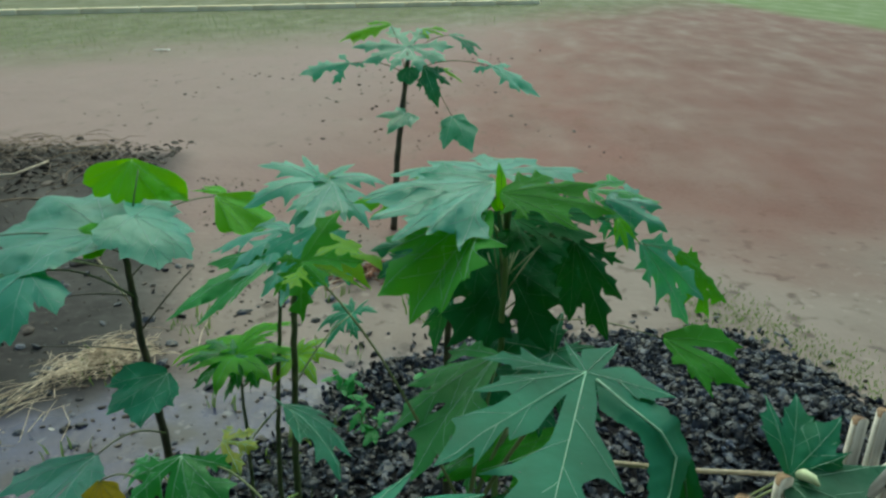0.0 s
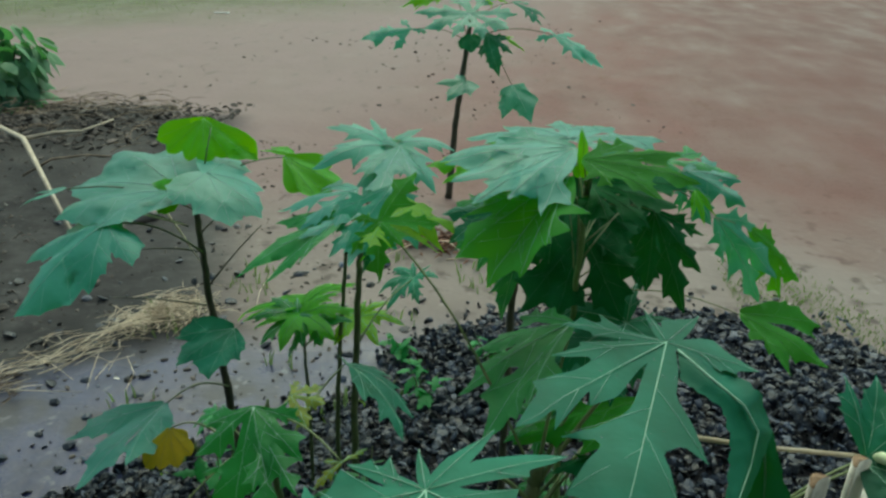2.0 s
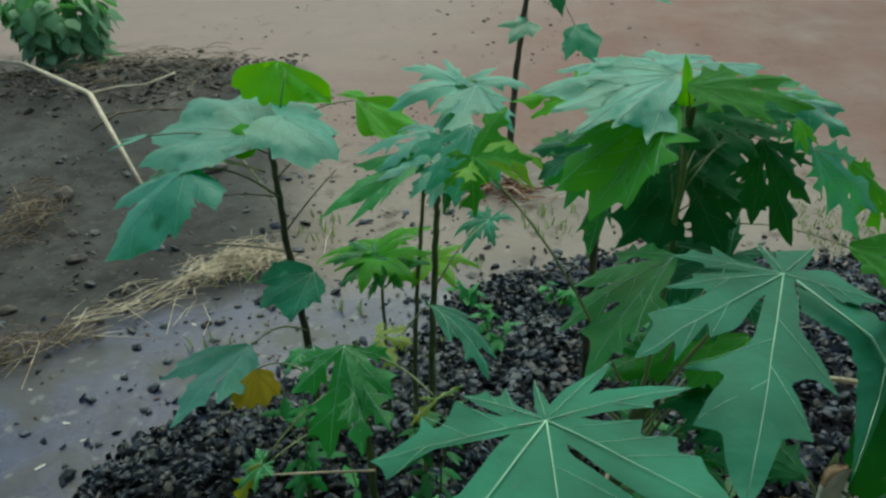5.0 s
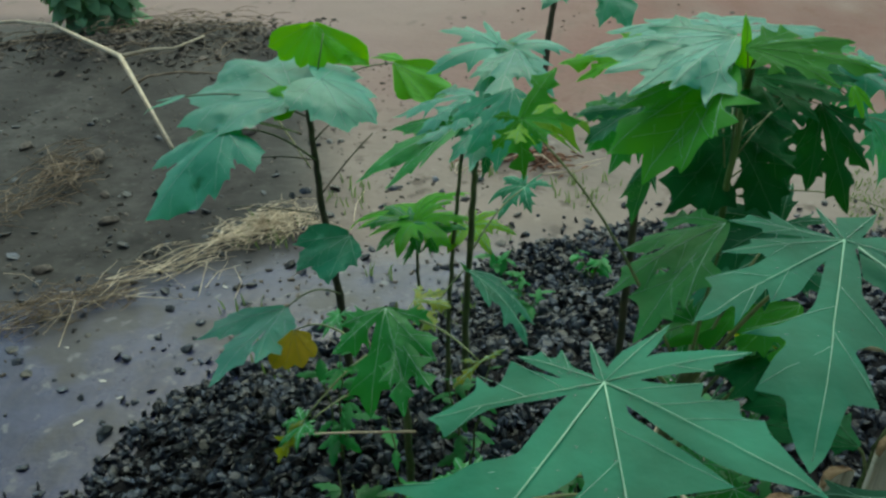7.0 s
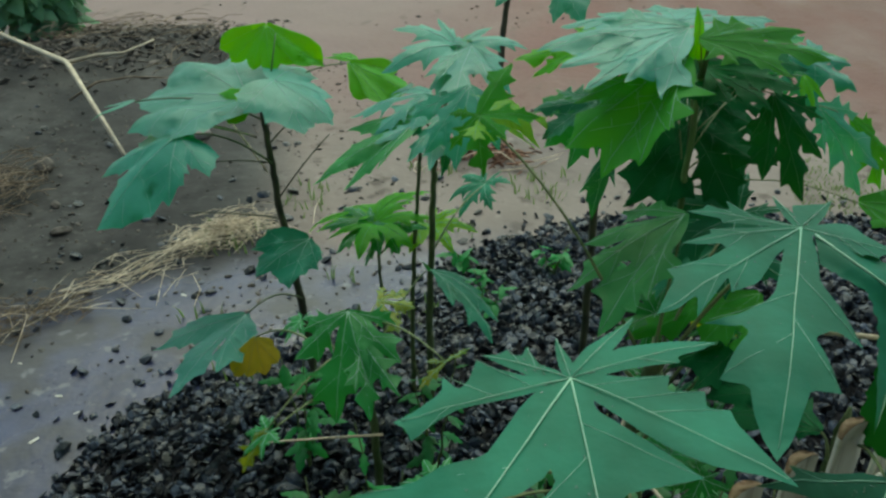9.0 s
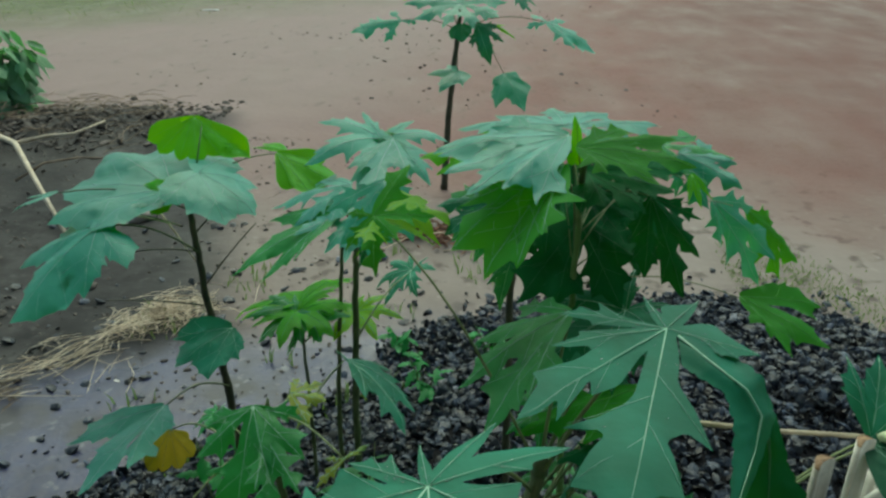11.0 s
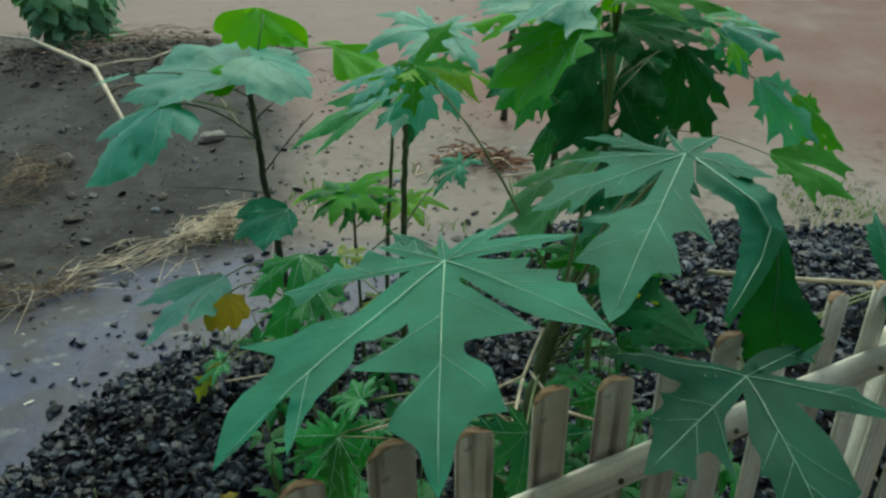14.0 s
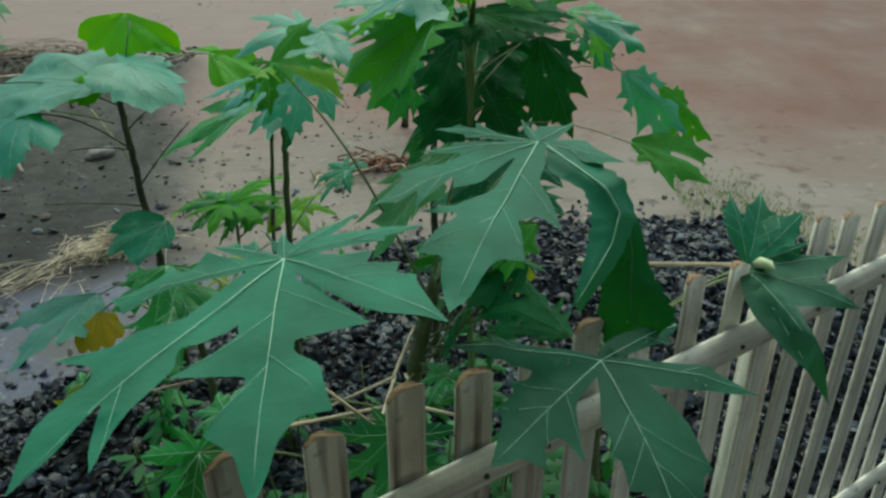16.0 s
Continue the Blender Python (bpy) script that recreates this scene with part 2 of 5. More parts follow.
    green = mix(ramp(noise_tex(5, 6), 0.35, 0.65), (0.074, 0.086, 0.040), (0.104, 0.112, 0.056))
    col = mix(ramp(g1, 6.2, 9.0), col, green)
    col = mix(ramp(g2, 9.6, 10.6), col, (0.10, 0.15, 0.05))
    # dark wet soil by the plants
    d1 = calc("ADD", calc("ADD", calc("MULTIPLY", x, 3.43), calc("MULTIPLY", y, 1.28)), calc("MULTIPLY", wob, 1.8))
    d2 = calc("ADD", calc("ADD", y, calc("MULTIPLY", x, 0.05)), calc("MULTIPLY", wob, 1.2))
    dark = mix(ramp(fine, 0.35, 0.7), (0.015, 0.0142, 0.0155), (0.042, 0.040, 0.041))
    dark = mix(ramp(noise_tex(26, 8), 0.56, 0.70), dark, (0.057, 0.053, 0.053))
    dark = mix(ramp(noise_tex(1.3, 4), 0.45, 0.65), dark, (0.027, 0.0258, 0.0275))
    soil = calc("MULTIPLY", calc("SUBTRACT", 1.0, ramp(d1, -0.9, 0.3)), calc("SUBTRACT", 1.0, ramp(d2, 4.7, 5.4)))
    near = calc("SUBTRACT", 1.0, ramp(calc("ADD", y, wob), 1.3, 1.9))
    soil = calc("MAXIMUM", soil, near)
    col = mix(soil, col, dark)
    # standing film of water beside the heap, bluish sky sheen put into its colour
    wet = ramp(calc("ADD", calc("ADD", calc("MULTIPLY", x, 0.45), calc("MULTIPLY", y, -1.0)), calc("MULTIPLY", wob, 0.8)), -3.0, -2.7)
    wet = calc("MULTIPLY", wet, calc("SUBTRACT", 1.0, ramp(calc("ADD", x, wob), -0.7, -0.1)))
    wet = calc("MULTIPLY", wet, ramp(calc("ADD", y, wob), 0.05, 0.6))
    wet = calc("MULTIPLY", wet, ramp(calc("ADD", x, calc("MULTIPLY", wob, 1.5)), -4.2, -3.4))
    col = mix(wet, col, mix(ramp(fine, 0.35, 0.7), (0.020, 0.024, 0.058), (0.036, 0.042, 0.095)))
    # mud and algae blotches in the shallow water
    blot = calc("MULTIPLY", wet, ramp(noise_tex(3.4, 8), 0.50, 0.62))
    col = mix(calc("MULTIPLY", blot, 0.7), col, (0.034, 0.031, 0.032))
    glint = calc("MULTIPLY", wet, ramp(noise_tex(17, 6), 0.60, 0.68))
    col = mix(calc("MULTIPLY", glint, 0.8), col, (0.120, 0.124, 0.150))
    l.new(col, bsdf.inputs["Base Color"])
    r = n.new("ShaderNodeMapRange")
    r.inputs["From Min"].default_value, r.inputs["From Max"].default_value = 0.3, 0.7
    r.inputs["To Min"].default_value, r.inputs["To Max"].default_value = 0.55, 0.85
    l.new(mid, r.inputs["Value"])
    rr = n.new("ShaderNodeMix")
    l.new(wet, rr.inputs[0])
    l.new(r.outputs[0], rr.inputs[2])
    wr = n.new("ShaderNodeMapRange")
    wr.inputs["To Min"].default_value, wr.inputs["To Max"].default_value = 0.20, 0.50
    l.new(ramp(noise_tex(3.4, 8), 0.44, 0.62), wr.inputs["Value"])
    l.new(wr.outputs[0], rr.inputs[3])
    l.new(rr.outputs[0], bsdf.inputs["Roughness"])
    sp = n.new("ShaderNodeMix")
    l.new(wet, sp.inputs[0])
    sp.inputs[2].default_value, sp.inputs[3].default_value = 0.18, 0.42
    l.new(sp.outputs[0], bsdf.inputs["Specular IOR Level"])
    b = n.new("ShaderNodeBump")
    b.inputs["Strength"].default_value, b.inputs["Distance"].default_value = 0.16, 0.02
    l.new(noise_tex(22, 8), b.inputs["Height"])
    l.new(b.outputs[0], bsdf.inputs["Normal"])
    return m


EARTH = ground_material()


# ---------------------------------------------------------------- mesh tools
def mesh_object(name, verts, faces, mat, parent=None, smooth=True):
    me = bpy.data.meshes.new(name)
    me.from_pydata([tuple(v) for v in verts], [], faces)
    me.materials.append(mat)
    if smooth:
        me.polygons.foreach_set("use_smooth", [True] * len(me.polygons))
    me.update()
    ob = new(name, me)
    if parent:
        ob.parent = parent
    return ob


def tube(points, radii, sides=7, caps=True):
    """Verts and faces of a round rod along points."""
    pts = [Vector(p) for p in points]
    verts, faces = [], []
    for i, p in enumerate(pts):
        d = (pts[min(i + 1, len(pts) - 1)] - pts[max(i - 1, 0)]).normalized()
        a = d.orthogonal().normalized() if i == 0 else (a - d * a.dot(d)).normalized()
        b = d.cross(a)
        for k in range(sides):
            w = 2 * math.pi * k / sides
            verts.append(p + (a * math.cos(w) + b * math.sin(w)) * radii[i])
    for i in range(len(pts) - 1):
        for k in range(sides):
            faces.append((i * sides + k, i * sides + (k + 1) % sides, (i + 1) * sides + (k + 1) % sides, (i + 1) * sides + k))
    if caps:
        faces.append(tuple(range(sides - 1, -1, -1)))
        faces.append(tuple((len(pts) - 1) * sides + k for k in range(sides)))
    return verts, faces


def joined(pieces):
    verts, faces = [], []
    for v, f in pieces:
        o = len(verts)
        verts += v
        faces += [tuple(i + o for i in q) for q in f]
    return verts, faces


def bend(a, b, sag=0.0, steps=7, jitter=0.0, rng=random):
    """Points from a to b with a sag."""
    a, b = Vector(a), Vector(b)
    out = []
    for i in range(steps + 1):
        s = i / steps
        p = a.lerp(b, s) + Vector((0, 0, -sag * 4 * s * (1 - s)))
        if jitter and 0 < i < steps:
            p += Vector((rng.uniform(-1, 1), rng.uniform(-1, 1), rng.uniform(-1, 1))) * jitter
        out.append(p)
    return out


def smoothstep(a, b, v):
    t = min(1, max(0, (v - a) / (b - a)))
    return t * t * (3 - 2 * t)


# ---------------------------------------------------------------- ground
def mound(x, y):
    """Height of the earth bank with clods beyond the wet soil."""
    u = (x + 2.9) * 0.97 + (y - 4.75) * 0.1
    v = (y - 4.75) - (x + 2.9) * 0.25
    return 0.10 * math.exp(-(u / 1.0) ** 2 - (v / 0.45) ** 2)


def earth_height(x, y):
    near = math.exp(-((x * x + (y - 2) ** 2) / 60.0))
    bumps = 0.018 * noise.noise((x * 1.1, y * 1.1, 0)) + 0.008 * noise.noise((x * 4, y * 4, 3))
    return near * bumps + mound(x, y)


def build_ground():
    def axis(lo, hi, step, far):
        a = list(np.arange(lo, hi + 1e-6, step))
        left, right, g = [], [], step
        p, q = a[0], a[-1]
        while p > -far or q < far:
            g *= 1.5
            p, q = p - g, q + g
            left.insert(0, p)
            right.append(q)
        return left + a + right
    xs, ys = axis(-5.0, 3.5, 0.07, 1500), axis(-0.5, 7.5, 0.07, 1500)
    verts = [(x, y, earth_height(x, y)) for y in ys for x in xs]
    w = len(xs)
    faces = [(j * w + i, j * w + i + 1, (j + 1) * w + i + 1, (j + 1) * w + i) for j in range(len(ys) - 1) for i in range(w - 1)]
    g = mesh_object("ground", verts, faces, EARTH)
    tagged(g, "wet reddish brown earth yard, darker and puddled near the fence", "ground", kind="structure")


build_ground()


def build_unseen_wall():
    """Unseen wall and slab added behind the camera: they close the place, block light."""
    wall_tone = material("unseen_wall_tone", (0.27, 0.24, 0.20), 0.85, 0.2, (0.36, 0.32, 0.28), 2.5, bump=0.4, bump_scale=30)
    for name, size, at, label in (("wall_unseen", (9.0, 0.2, 2.6), (0, -0.85, 1.27), "plain unseen wall behind the camera, added to close the place"),
                                  ("shade_slab", (9.4, 1.36, 0.10), (0, -0.27, 2.60), "plain unseen slab overhead, added to shade what stands near")):
        bm = bmesh.new()
        bmesh.ops.create_cube(bm, size=1)
        for v in bm.verts:
            v.co = Vector((v.co.x * size[0], v.co.y * size[1], v.co.z * size[2]))
        bmesh.ops.bevel(bm, geom=list(bm.edges), offset=0.01, segments=2, affect="EDGES")
        me = bpy.data.meshes.new(name)
        bm.to_mesh(me)
        bm.free()
        me.materials.append(wall_tone)
        ob = new(name, me)
        ob.matrix_basis = pose(*at)
        tagged(ob, label, "wall" if name.startswith("wall") else "roof", kind="structure")


build_unseen_wall()


# ---------------------------------------------------------------- heap of black stone
def heap_inside(x, y):
    """Signed depth in metres inside the heap's outline."""
    wob = 0.10 * noise.noise((x * 1.7, y * 1.7, 9)) + 0.05 * noise.noise((x * 5, y * 5, 4))
    back = 2.42 + 0.45 * smoothstep(-0.7, 0.25, x) - 0.9 * smoothstep(0.95, 1.75, x) - y
    left = x + 1.26 - 0.76 * smoothstep(1.45, 2.35, y)
    fence = 0.613 * -(x + 0.017) + 0.79 * (y - 0.689) + 0.10
    corner = (x + y + 0.62) * 0.7
    return min(back * 0.9, left, fence, corner, 1.9 - x) + wob


def heap_height(x, y):
    return 0.15 * smoothstep(0.0, 0.75, heap_inside(x, y)) + 0.02 * noise.noise((x * 3, y * 3, 1))


def rock(rng, size):
    """A small broken stone of about 20 triangles."""
    bm = bmesh.new()
    bmesh.ops.create_icosphere(bm, subdivisions=1, radius=1)
    sx, sy, sz = rng.uniform(0.8, 1.35), rng.uniform(0.55, 0.95), rng.uniform(0.18, 0.42)
    for v in bm.verts:
        v.co = Vector((v.co.x * sx, v.co.y * sy, v.co.z * sz)) * size * rng.uniform(0.7, 1.15)
    bm.verts.ensure_lookup_table()
    verts = [v.co.copy() for v in bm.verts]
    faces = [tuple(v.index for v in f.verts) for f in bm.faces]
    bm.free()
    return verts, faces


def spots(inside, box, count, rng):
    out = []
    while len(out) < count:
        x, y = rng.uniform(box[0], box[2]), rng.uniform(box[1], box[3])
        if inside(x, y, rng):
            out.append((x, y))
    return out


def turned(piece, m):
    return [m @ v for v in piece[0]], piece[1]


def build_heap():
    rng = random.Random(5)
    heap = new("stone_heap")
    tagged(heap, "low heap of wet black crushed stone on the earth", "stone heap")
    xs, ys = np.arange(-1.6, 2.6, 0.06), np.arange(-0.1, 3.3, 0.06)
    verts, faces, index = [], [], {}
    for j, y in enumerate(ys):
        for i, x in enumerate(xs):
            if heap_inside(x, y) > -0.05:
                index[i, j] = len(verts)
                d = smoothstep(-0.02, 0.12, heap_inside(x, y))
                verts.append((x, y, earth_height(x, y) - 0.03 + d * (heap_height(x, y) + 0.03)))
    for i, j in index:
        q = [(i, j), (i + 1, j), (i + 1, j + 1), (i, j + 1)]
        if all(k in index for k in q):
            faces.append(tuple(index[k] for k in q))
    mesh_object("heap_core", verts, faces, HEAPBASE, heap)
    shapes = [rock(rng, 1.0) for _ in range(14)]

    def inside(x, y, r):
        d = heap_inside(x, y)
        return d > 0 or (d > -0.22 and r.random() < 0.16 * math.exp(d * 9))
    near = lambda x, y: -1.15 < x < -0.35 and 1.25 < y < 2.0
    rest, single = [], []
    for x, y in spots(inside, (-1.6, -0.1, 2.2, 3.3), 26000, rng):
        s = rng.choice((0.007, 0.009, 0.011, 0.014, 0.017, 0.021))
        d = heap_inside(x, y)
        z = max(heap_height(x, y) if d > 0 else 0, 0) + earth_height(x, y) + s * rng.uniform(0.0, 0.5)
        m = Matrix.LocRotScale((x, y, z), Euler((rng.gauss(0, 0.75), rng.gauss(0, 0.75), rng.uniform(0, 6.3))), (s, s, s))
        if near(x, y) and len(single) < 290:
            single.append(m)
        else:
            rest.append(turned(shapes[rng.randrange(14)], m))
    verts, faces = joined(rest)
    tagged(mesh_object("crushed_stone", verts, faces, STONE, heap, smooth=False), kind="stuff")
    meshes = []
    for v, f in shapes:
        me = bpy.data.meshes.new("stone")
        me.from_pydata([tuple(c) for c in v], [], f)
        me.materials.append(STONEP)
        meshes.append(me)
    for m in single:
        ob = new("stone", rng.choice(meshes))
        ob.parent = heap
        ob.matrix_basis = m


build_heap()


# ---------------------------------------------------------------- bamboo fence
FA, FD = Vector((-0.017, 0.689, 0)), Vector((0.79, 0.613, 0)).normalized()
FN = Vector((FD.y, -FD.x, 0))          # towards the house side


def fence_point(s, off=0.0, z=0.0):
    return FA + FD * s + FN * off + Vector((0, 0, z))


def split_bamboo(width, depth, z0, z1, top, rng, hollow=False):
    """A half-round split slat with a chamfered, slightly skew top; local x across, y outward."""
    n = 6
    prof = [(-width / 2 + width * k / n, depth * math.sin(math.pi * (0.12 + 0.76 * k / n))) for k in range(n + 1)]
    prof += [(width / 2 - width * k / n, -0.002 + 0.35 * depth * math.sin(math.pi * (0.12 + 0.76 * k / n))) for k in range(n + 1)]
    if hollow:
        prof = [(x, -y) for x, y in reversed(prof)]
    zs = [z0 + (z1 - z0) * k / 12 for k in range(13)]
    lean = rng.uniform(-0.006, 0.006)
    verts, faces, w = [], [], len(prof)
    for i, z in enumerate(zs):
        s = i / 12
        swell = 1 + 0.05 * math.exp(-((s - 0.45) / 0.03) ** 2) + 0.05 * math.exp(-((s - 0.86) / 0.03) ** 2)
        for x, y in prof:
            zz = z - (abs(x) / width * 2) ** 4 * 0.004 + top * x * 0.5 if i == 12 else z
            verts.append(Vector((x * swell + lean * s, y * swell, zz)))
    for i in range(12):
        for k in range(w):
            faces.append((i * w + k, i * w + (k + 1) % w, (i + 1) * w + (k + 1) % w, (i + 1) * w + k))
    faces.append(tuple(12 * w + k for k in range(w)))
    return verts, faces


def build_fence():
    rng = random.Random(11)
    fence = new("bamboo_fence")
    tagged(fence, "weathered split bamboo picket fence with nailed rails", "fence")
    turn = Matrix((( FD.x, FN.x, 0, 0), (FD.y, FN.y, 0, 0), (0, 0, 1, 0), (0, 0, 0, 1)))
    for i in range(-9, 26):
        s = i * 0.0795 + rng.uniform(-0.006, 0.006)
        top = 0.852 + rng.uniform(-0.012, 0.012)
        v, f = split_bamboo(rng.uniform(0.036, 0.043) if i < 4 else rng.uniform(0.029, 0.036), 0.013, -0.05, top, rng.uniform(-0.3, 0.3), rng, True)
        ob = mesh_object("slat", v, f, STAINED if i < 3 else BAMBOO, fence)
        ob.data.materials.append(BAMBOOEND)
        ob.data.polygons[len(ob.data.polygons) - 1].material_index = 1
        ob.matrix_basis = Matrix.Translation(fence_point(s, -0.004)) @ turn
    for z in (0.735, 0.20):
        v, f = split_bamboo(0.048, 0.013, -0.80, 2.1, 0, rng)
        ob = mesh_object("rail", v, f, BAMBOO, fence)
        lay = Matrix(((0, 0, 1, 0), (0, 1, 0, 0), (-1, 0, 0, 0), (0, 0, 0, 1)))
        ob.matrix_basis = Matrix.Translation(fence_point(0, 0.002, z)) @ turn @ lay
        for i in range(-9, 26):
            v, f = tube([(0, 0, 0), (0, 0.003, 0)], [0.0035, 0.003], 6)
            nail = mesh_object("nail", v, f, DARKSTEM, fence, smooth=False)
            nail.matrix_basis = Matrix.Translation(fence_point(i * 0.0795, 0.0165, z)) @ turn
    for s in (-0.42, 0.62, 1.62):
        v, f = tube([(0, 0, -0.05), (0.004, 0, 0.3), (0, 0, 0.70)], [0.026, 0.025, 0.024], 10)
        ob = mesh_object("post", v, f, BAMBOO, fence)
        ob.matrix_basis = Matrix.Translation(fence_point(s, -0.046)) @ turn


build_fence()


from mathutils.geometry import delaunay_2d_cdt

# ---------------------------------------------------------------- papaya plants
# outlines of single lobes, root to tip: along, across, 1 where a side lobe comes to a point
FORK = ((0, 0.04, 0), (0.15, 0.08, 0), (0.34, 0.11, 0), (0.41, 0.10, 0), (0.49, 0.18, 0), (0.575, 0.26, 1), (0.565, 0.14, 0), (0.58, 0.06, 0), (0.635, 0.06, 0), (0.72, 0.12, 0),
        (0.785, 0.14, 1), (0.82, 0.11, 0), (0.87, 0.05, 0), (0.94, 0.03, 0))
SPURRED = ((0, 0.04, 0), (0.20, 0.08, 0), (0.38, 0.08, 0), (0.48, 0.07, 0), (0.53, 0.08, 0), (0.61, 0.15, 0), (0.68, 0.16, 0), (0.755, 0.185, 1), (0.77, 0.10, 0), (0.84, 0.05, 0), (0.93, 0.03, 0))
WINGED = ((0, 0.04, 0), (0.15, 0.08, 0), (0.27, 0.08, 0), (0.36, 0.08, 0), (0.43, 0.16, 0), (0.51, 0.225, 0), (0.61, 0.345, 1), (0.59, 0.19, 0), (0.645, 0.15, 0), (0.75, 0.155, 0),
          (0.845, 0.115, 0), (0.93, 0.06, 0))
BARBED = ((0, 0.04, 0), (0.15, 0.08, 0), (0.32, 0.09, 0), (0.41, 0.06, 0), (0.45, 0.025, 0), (0.52, 0.07, 0), (0.66, 0.075, 0), (0.76, 0.095, 0), (0.87, 0.14, 1), (0.82, 0.085, 0),
          (0.69, 0.006, 0), (0.74, 0.01, 0), (0.82, 0.014, 0), (0.90, 0.012, 0))
FULL = ((0, 0.05, 0), (0.20, 0.17, 0), (0.36, 0.29, 0), (0.50, 0.34, 0), (0.66, 0.18, 0), (0.84, 0.08, 0))
SAWN = ((0, 0.05, 0), (0.20, 0.10, 0), (0.40, 0.17, 0), (0.50, 0.16, 0), (0.59, 0.20, 1), (0.60, 0.15, 0), (0.75, 0.155, 1), (0.76, 0.10, 0), (0.90, 0.04, 0))
NOTCHED = ((0, 0.03, 0), (0.15, 0.045, 0), (0.27, 0.05, 0), (0.38, 0.055, 0), (0.45, 0.08, 0), (0.54, 0.16, 0), (0.61, 0.235, 1), (0.58, 0.14, 0), (0.60, 0.11, 0), (0.69, 0.14, 0),
           (0.81, 0.165, 1), (0.80, 0.09, 0), (0.87, 0.07, 0), (0.95, 0.03, 0))
STEPPED = ((0, 0.03, 0), (0.16, 0.06, 0), (0.30, 0.065, 0), (0.40, 0.13, 0), (0.53, 0.19, 1), (0.50, 0.11, 0), (0.56, 0.06, 0), (0.63, 0.09, 0), (0.75, 0.13, 1), (0.76, 0.06, 0),
           (0.84, 0.045, 0), (0.93, 0.03, 0))
KEELED = ((0, 0.04, 0), (0.19, 0.06, 0), (0.33, 0.10, 0), (0.52, 0.11, 0), (0.62, 0.13, 0), (0.75, 0.17, 1), (0.78, 0.10, 0), (0.88, 0.06, 0))
TORN = ((0, 0.03, 0), (0.26, 0.045, 0), (0.40, 0.08, 0), (0.51, 0.11, 0), (0.66, 0.085, 1), (0.60, 0.025, 0), (0.68, 0.045, 0), (0.87, 0.09, 1), (0.79, 0.02, 0), (0.90, 0.018, 0))
SLIM = ((0, 0.05, 0), (0.14, 0.10, 0), (0.33, 0.12, 0), (0.65, 0.085, 0), (0.85, 0.04, 0))
WIDE = ((0, 0.10, 0), (0.20, 0.24, 0), (0.40, 0.33, 0), (0.58, 0.33, 0), (0.68, 0.35, 1), (0.72, 0.27, 0), (0.82, 0.20, 0), (0.88, 0.17, 1), (0.91, 0.09, 0))
NARROW = ((0, 0.03, 0), (0.15, 0.05, 0), (0.35, 0.06, 0), (0.55, 0.085, 0), (0.70, 0.12, 1), (0.71, 0.065, 0), (0.88, 0.035, 0))
TWIN = ((0, 0.03, 0), (0.20, 0.05, 0), (0.38, 0.065, 0), (0.50, 0.16, 0), (0.62, 0.27, 1), (0.60, 0.12, 0), (0.70, 0.09, 0), (0.80, 0.17, 1), (0.85, 0.07, 0), (0.95, 0.03, 0))
SHOULDER = ((0, 0.04, 0), (0.10, 0.05, 0), (0.16, 0.055, 0), (0.24, 0.12, 0), (0.33, 0.195, 0), (0.45, 0.29, 1), (0.46, 0.16, 0), (0.47, 0.07, 0), (0.52, 0.07, 0), (0.60, 0.15, 0),
            (0.68, 0.165, 0), (0.755, 0.185, 1), (0.77, 0.10, 0), (0.84, 0.05, 0), (0.93, 0.03, 0))
SLEEK = ((0, 0.04, 0), (0.20, 0.07, 0), (0.40, 0.105, 0), (0.56, 0.12, 0), (0.75, 0.095, 0), (0.90, 0.04, 0))
RAGGED = ((0, 0.05, 0), (0.20, 0.12, 0), (0.35, 0.24, 1), (0.39, 0.15, 0), (0.51, 0.25, 1), (0.56, 0.17, 0), (0.64, 0.215, 1), (0.70, 0.15, 0), (0.78, 0.11, 0), (0.90, 0.04, 0))
PLUMP = ((0, 0.05, 0), (0.20, 0.11, 0), (0.40, 0.17, 0), (0.69, 0.12, 0), (0.90, 0.05, 0))
PRONG = ((0, 0.04, 0), (0.20, 0.10, 0), (0.33, 0.22, 0), (0.43, 0.36, 1), (0.50, 0.24, 0), (0.58, 0.13, 0), (0.65, 0.30, 1), (0.68, 0.14, 0), (0.85, 0.06, 0))
HOOKED = ((0, 0.03, 0), (0.30, 0.04, 0), (0.60, 0.02, 0), (0.78, 0.07, 0), (0.92, 0.13, 1), (0.94, 0.05, 0))
FAN = ((0, 0.04, 0), (0.30, 0.13, 0), (0.60, 0.22, 0), (0.80, 0.21, 0), (0.90, 0.15, 0), (0.96, 0.07, 0))
DEEP = (NOTCHED, STEPPED, FORK, SPURRED, NOTCHED, STEPPED)
SHALLOW = ((0, 1.0), (0.08, 0.94), (0.22, 0.86), (0.34, 0.90), (0.41, 0.83), (0.62, 0.80), (0.70, 0.83), (0.78, 0.75), (1.0, 0.70))
LANCE = ((0, 1.0), (0.25, 0.72), (0.5, 0.45), (1.0, 0.20))
STYLES = {
    "papaya": (((0, 1.0), (48, 0.93), (-48, 0.93), (96, 0.76), (-96, 0.76), (138, 0.46), (-138, 0.46)), SHALLOW, 28),
    "broad": (((0, 1.0), (52, 0.93), (-52, 0.93), (104, 0.70), (-104, 0.70), (148, 0.42), (-148, 0.42)), SHALLOW, 27),
    "yellow": (((0, 1.0), (50, 0.85), (-50, 0.85), (100, 0.62), (-100, 0.62)), ((0, 1.0), (0.3, 0.8), (0.6, 0.74), (1.0, 0.55)), 25),
    "narrow": (((0, 1.0),), LANCE, 22),
}


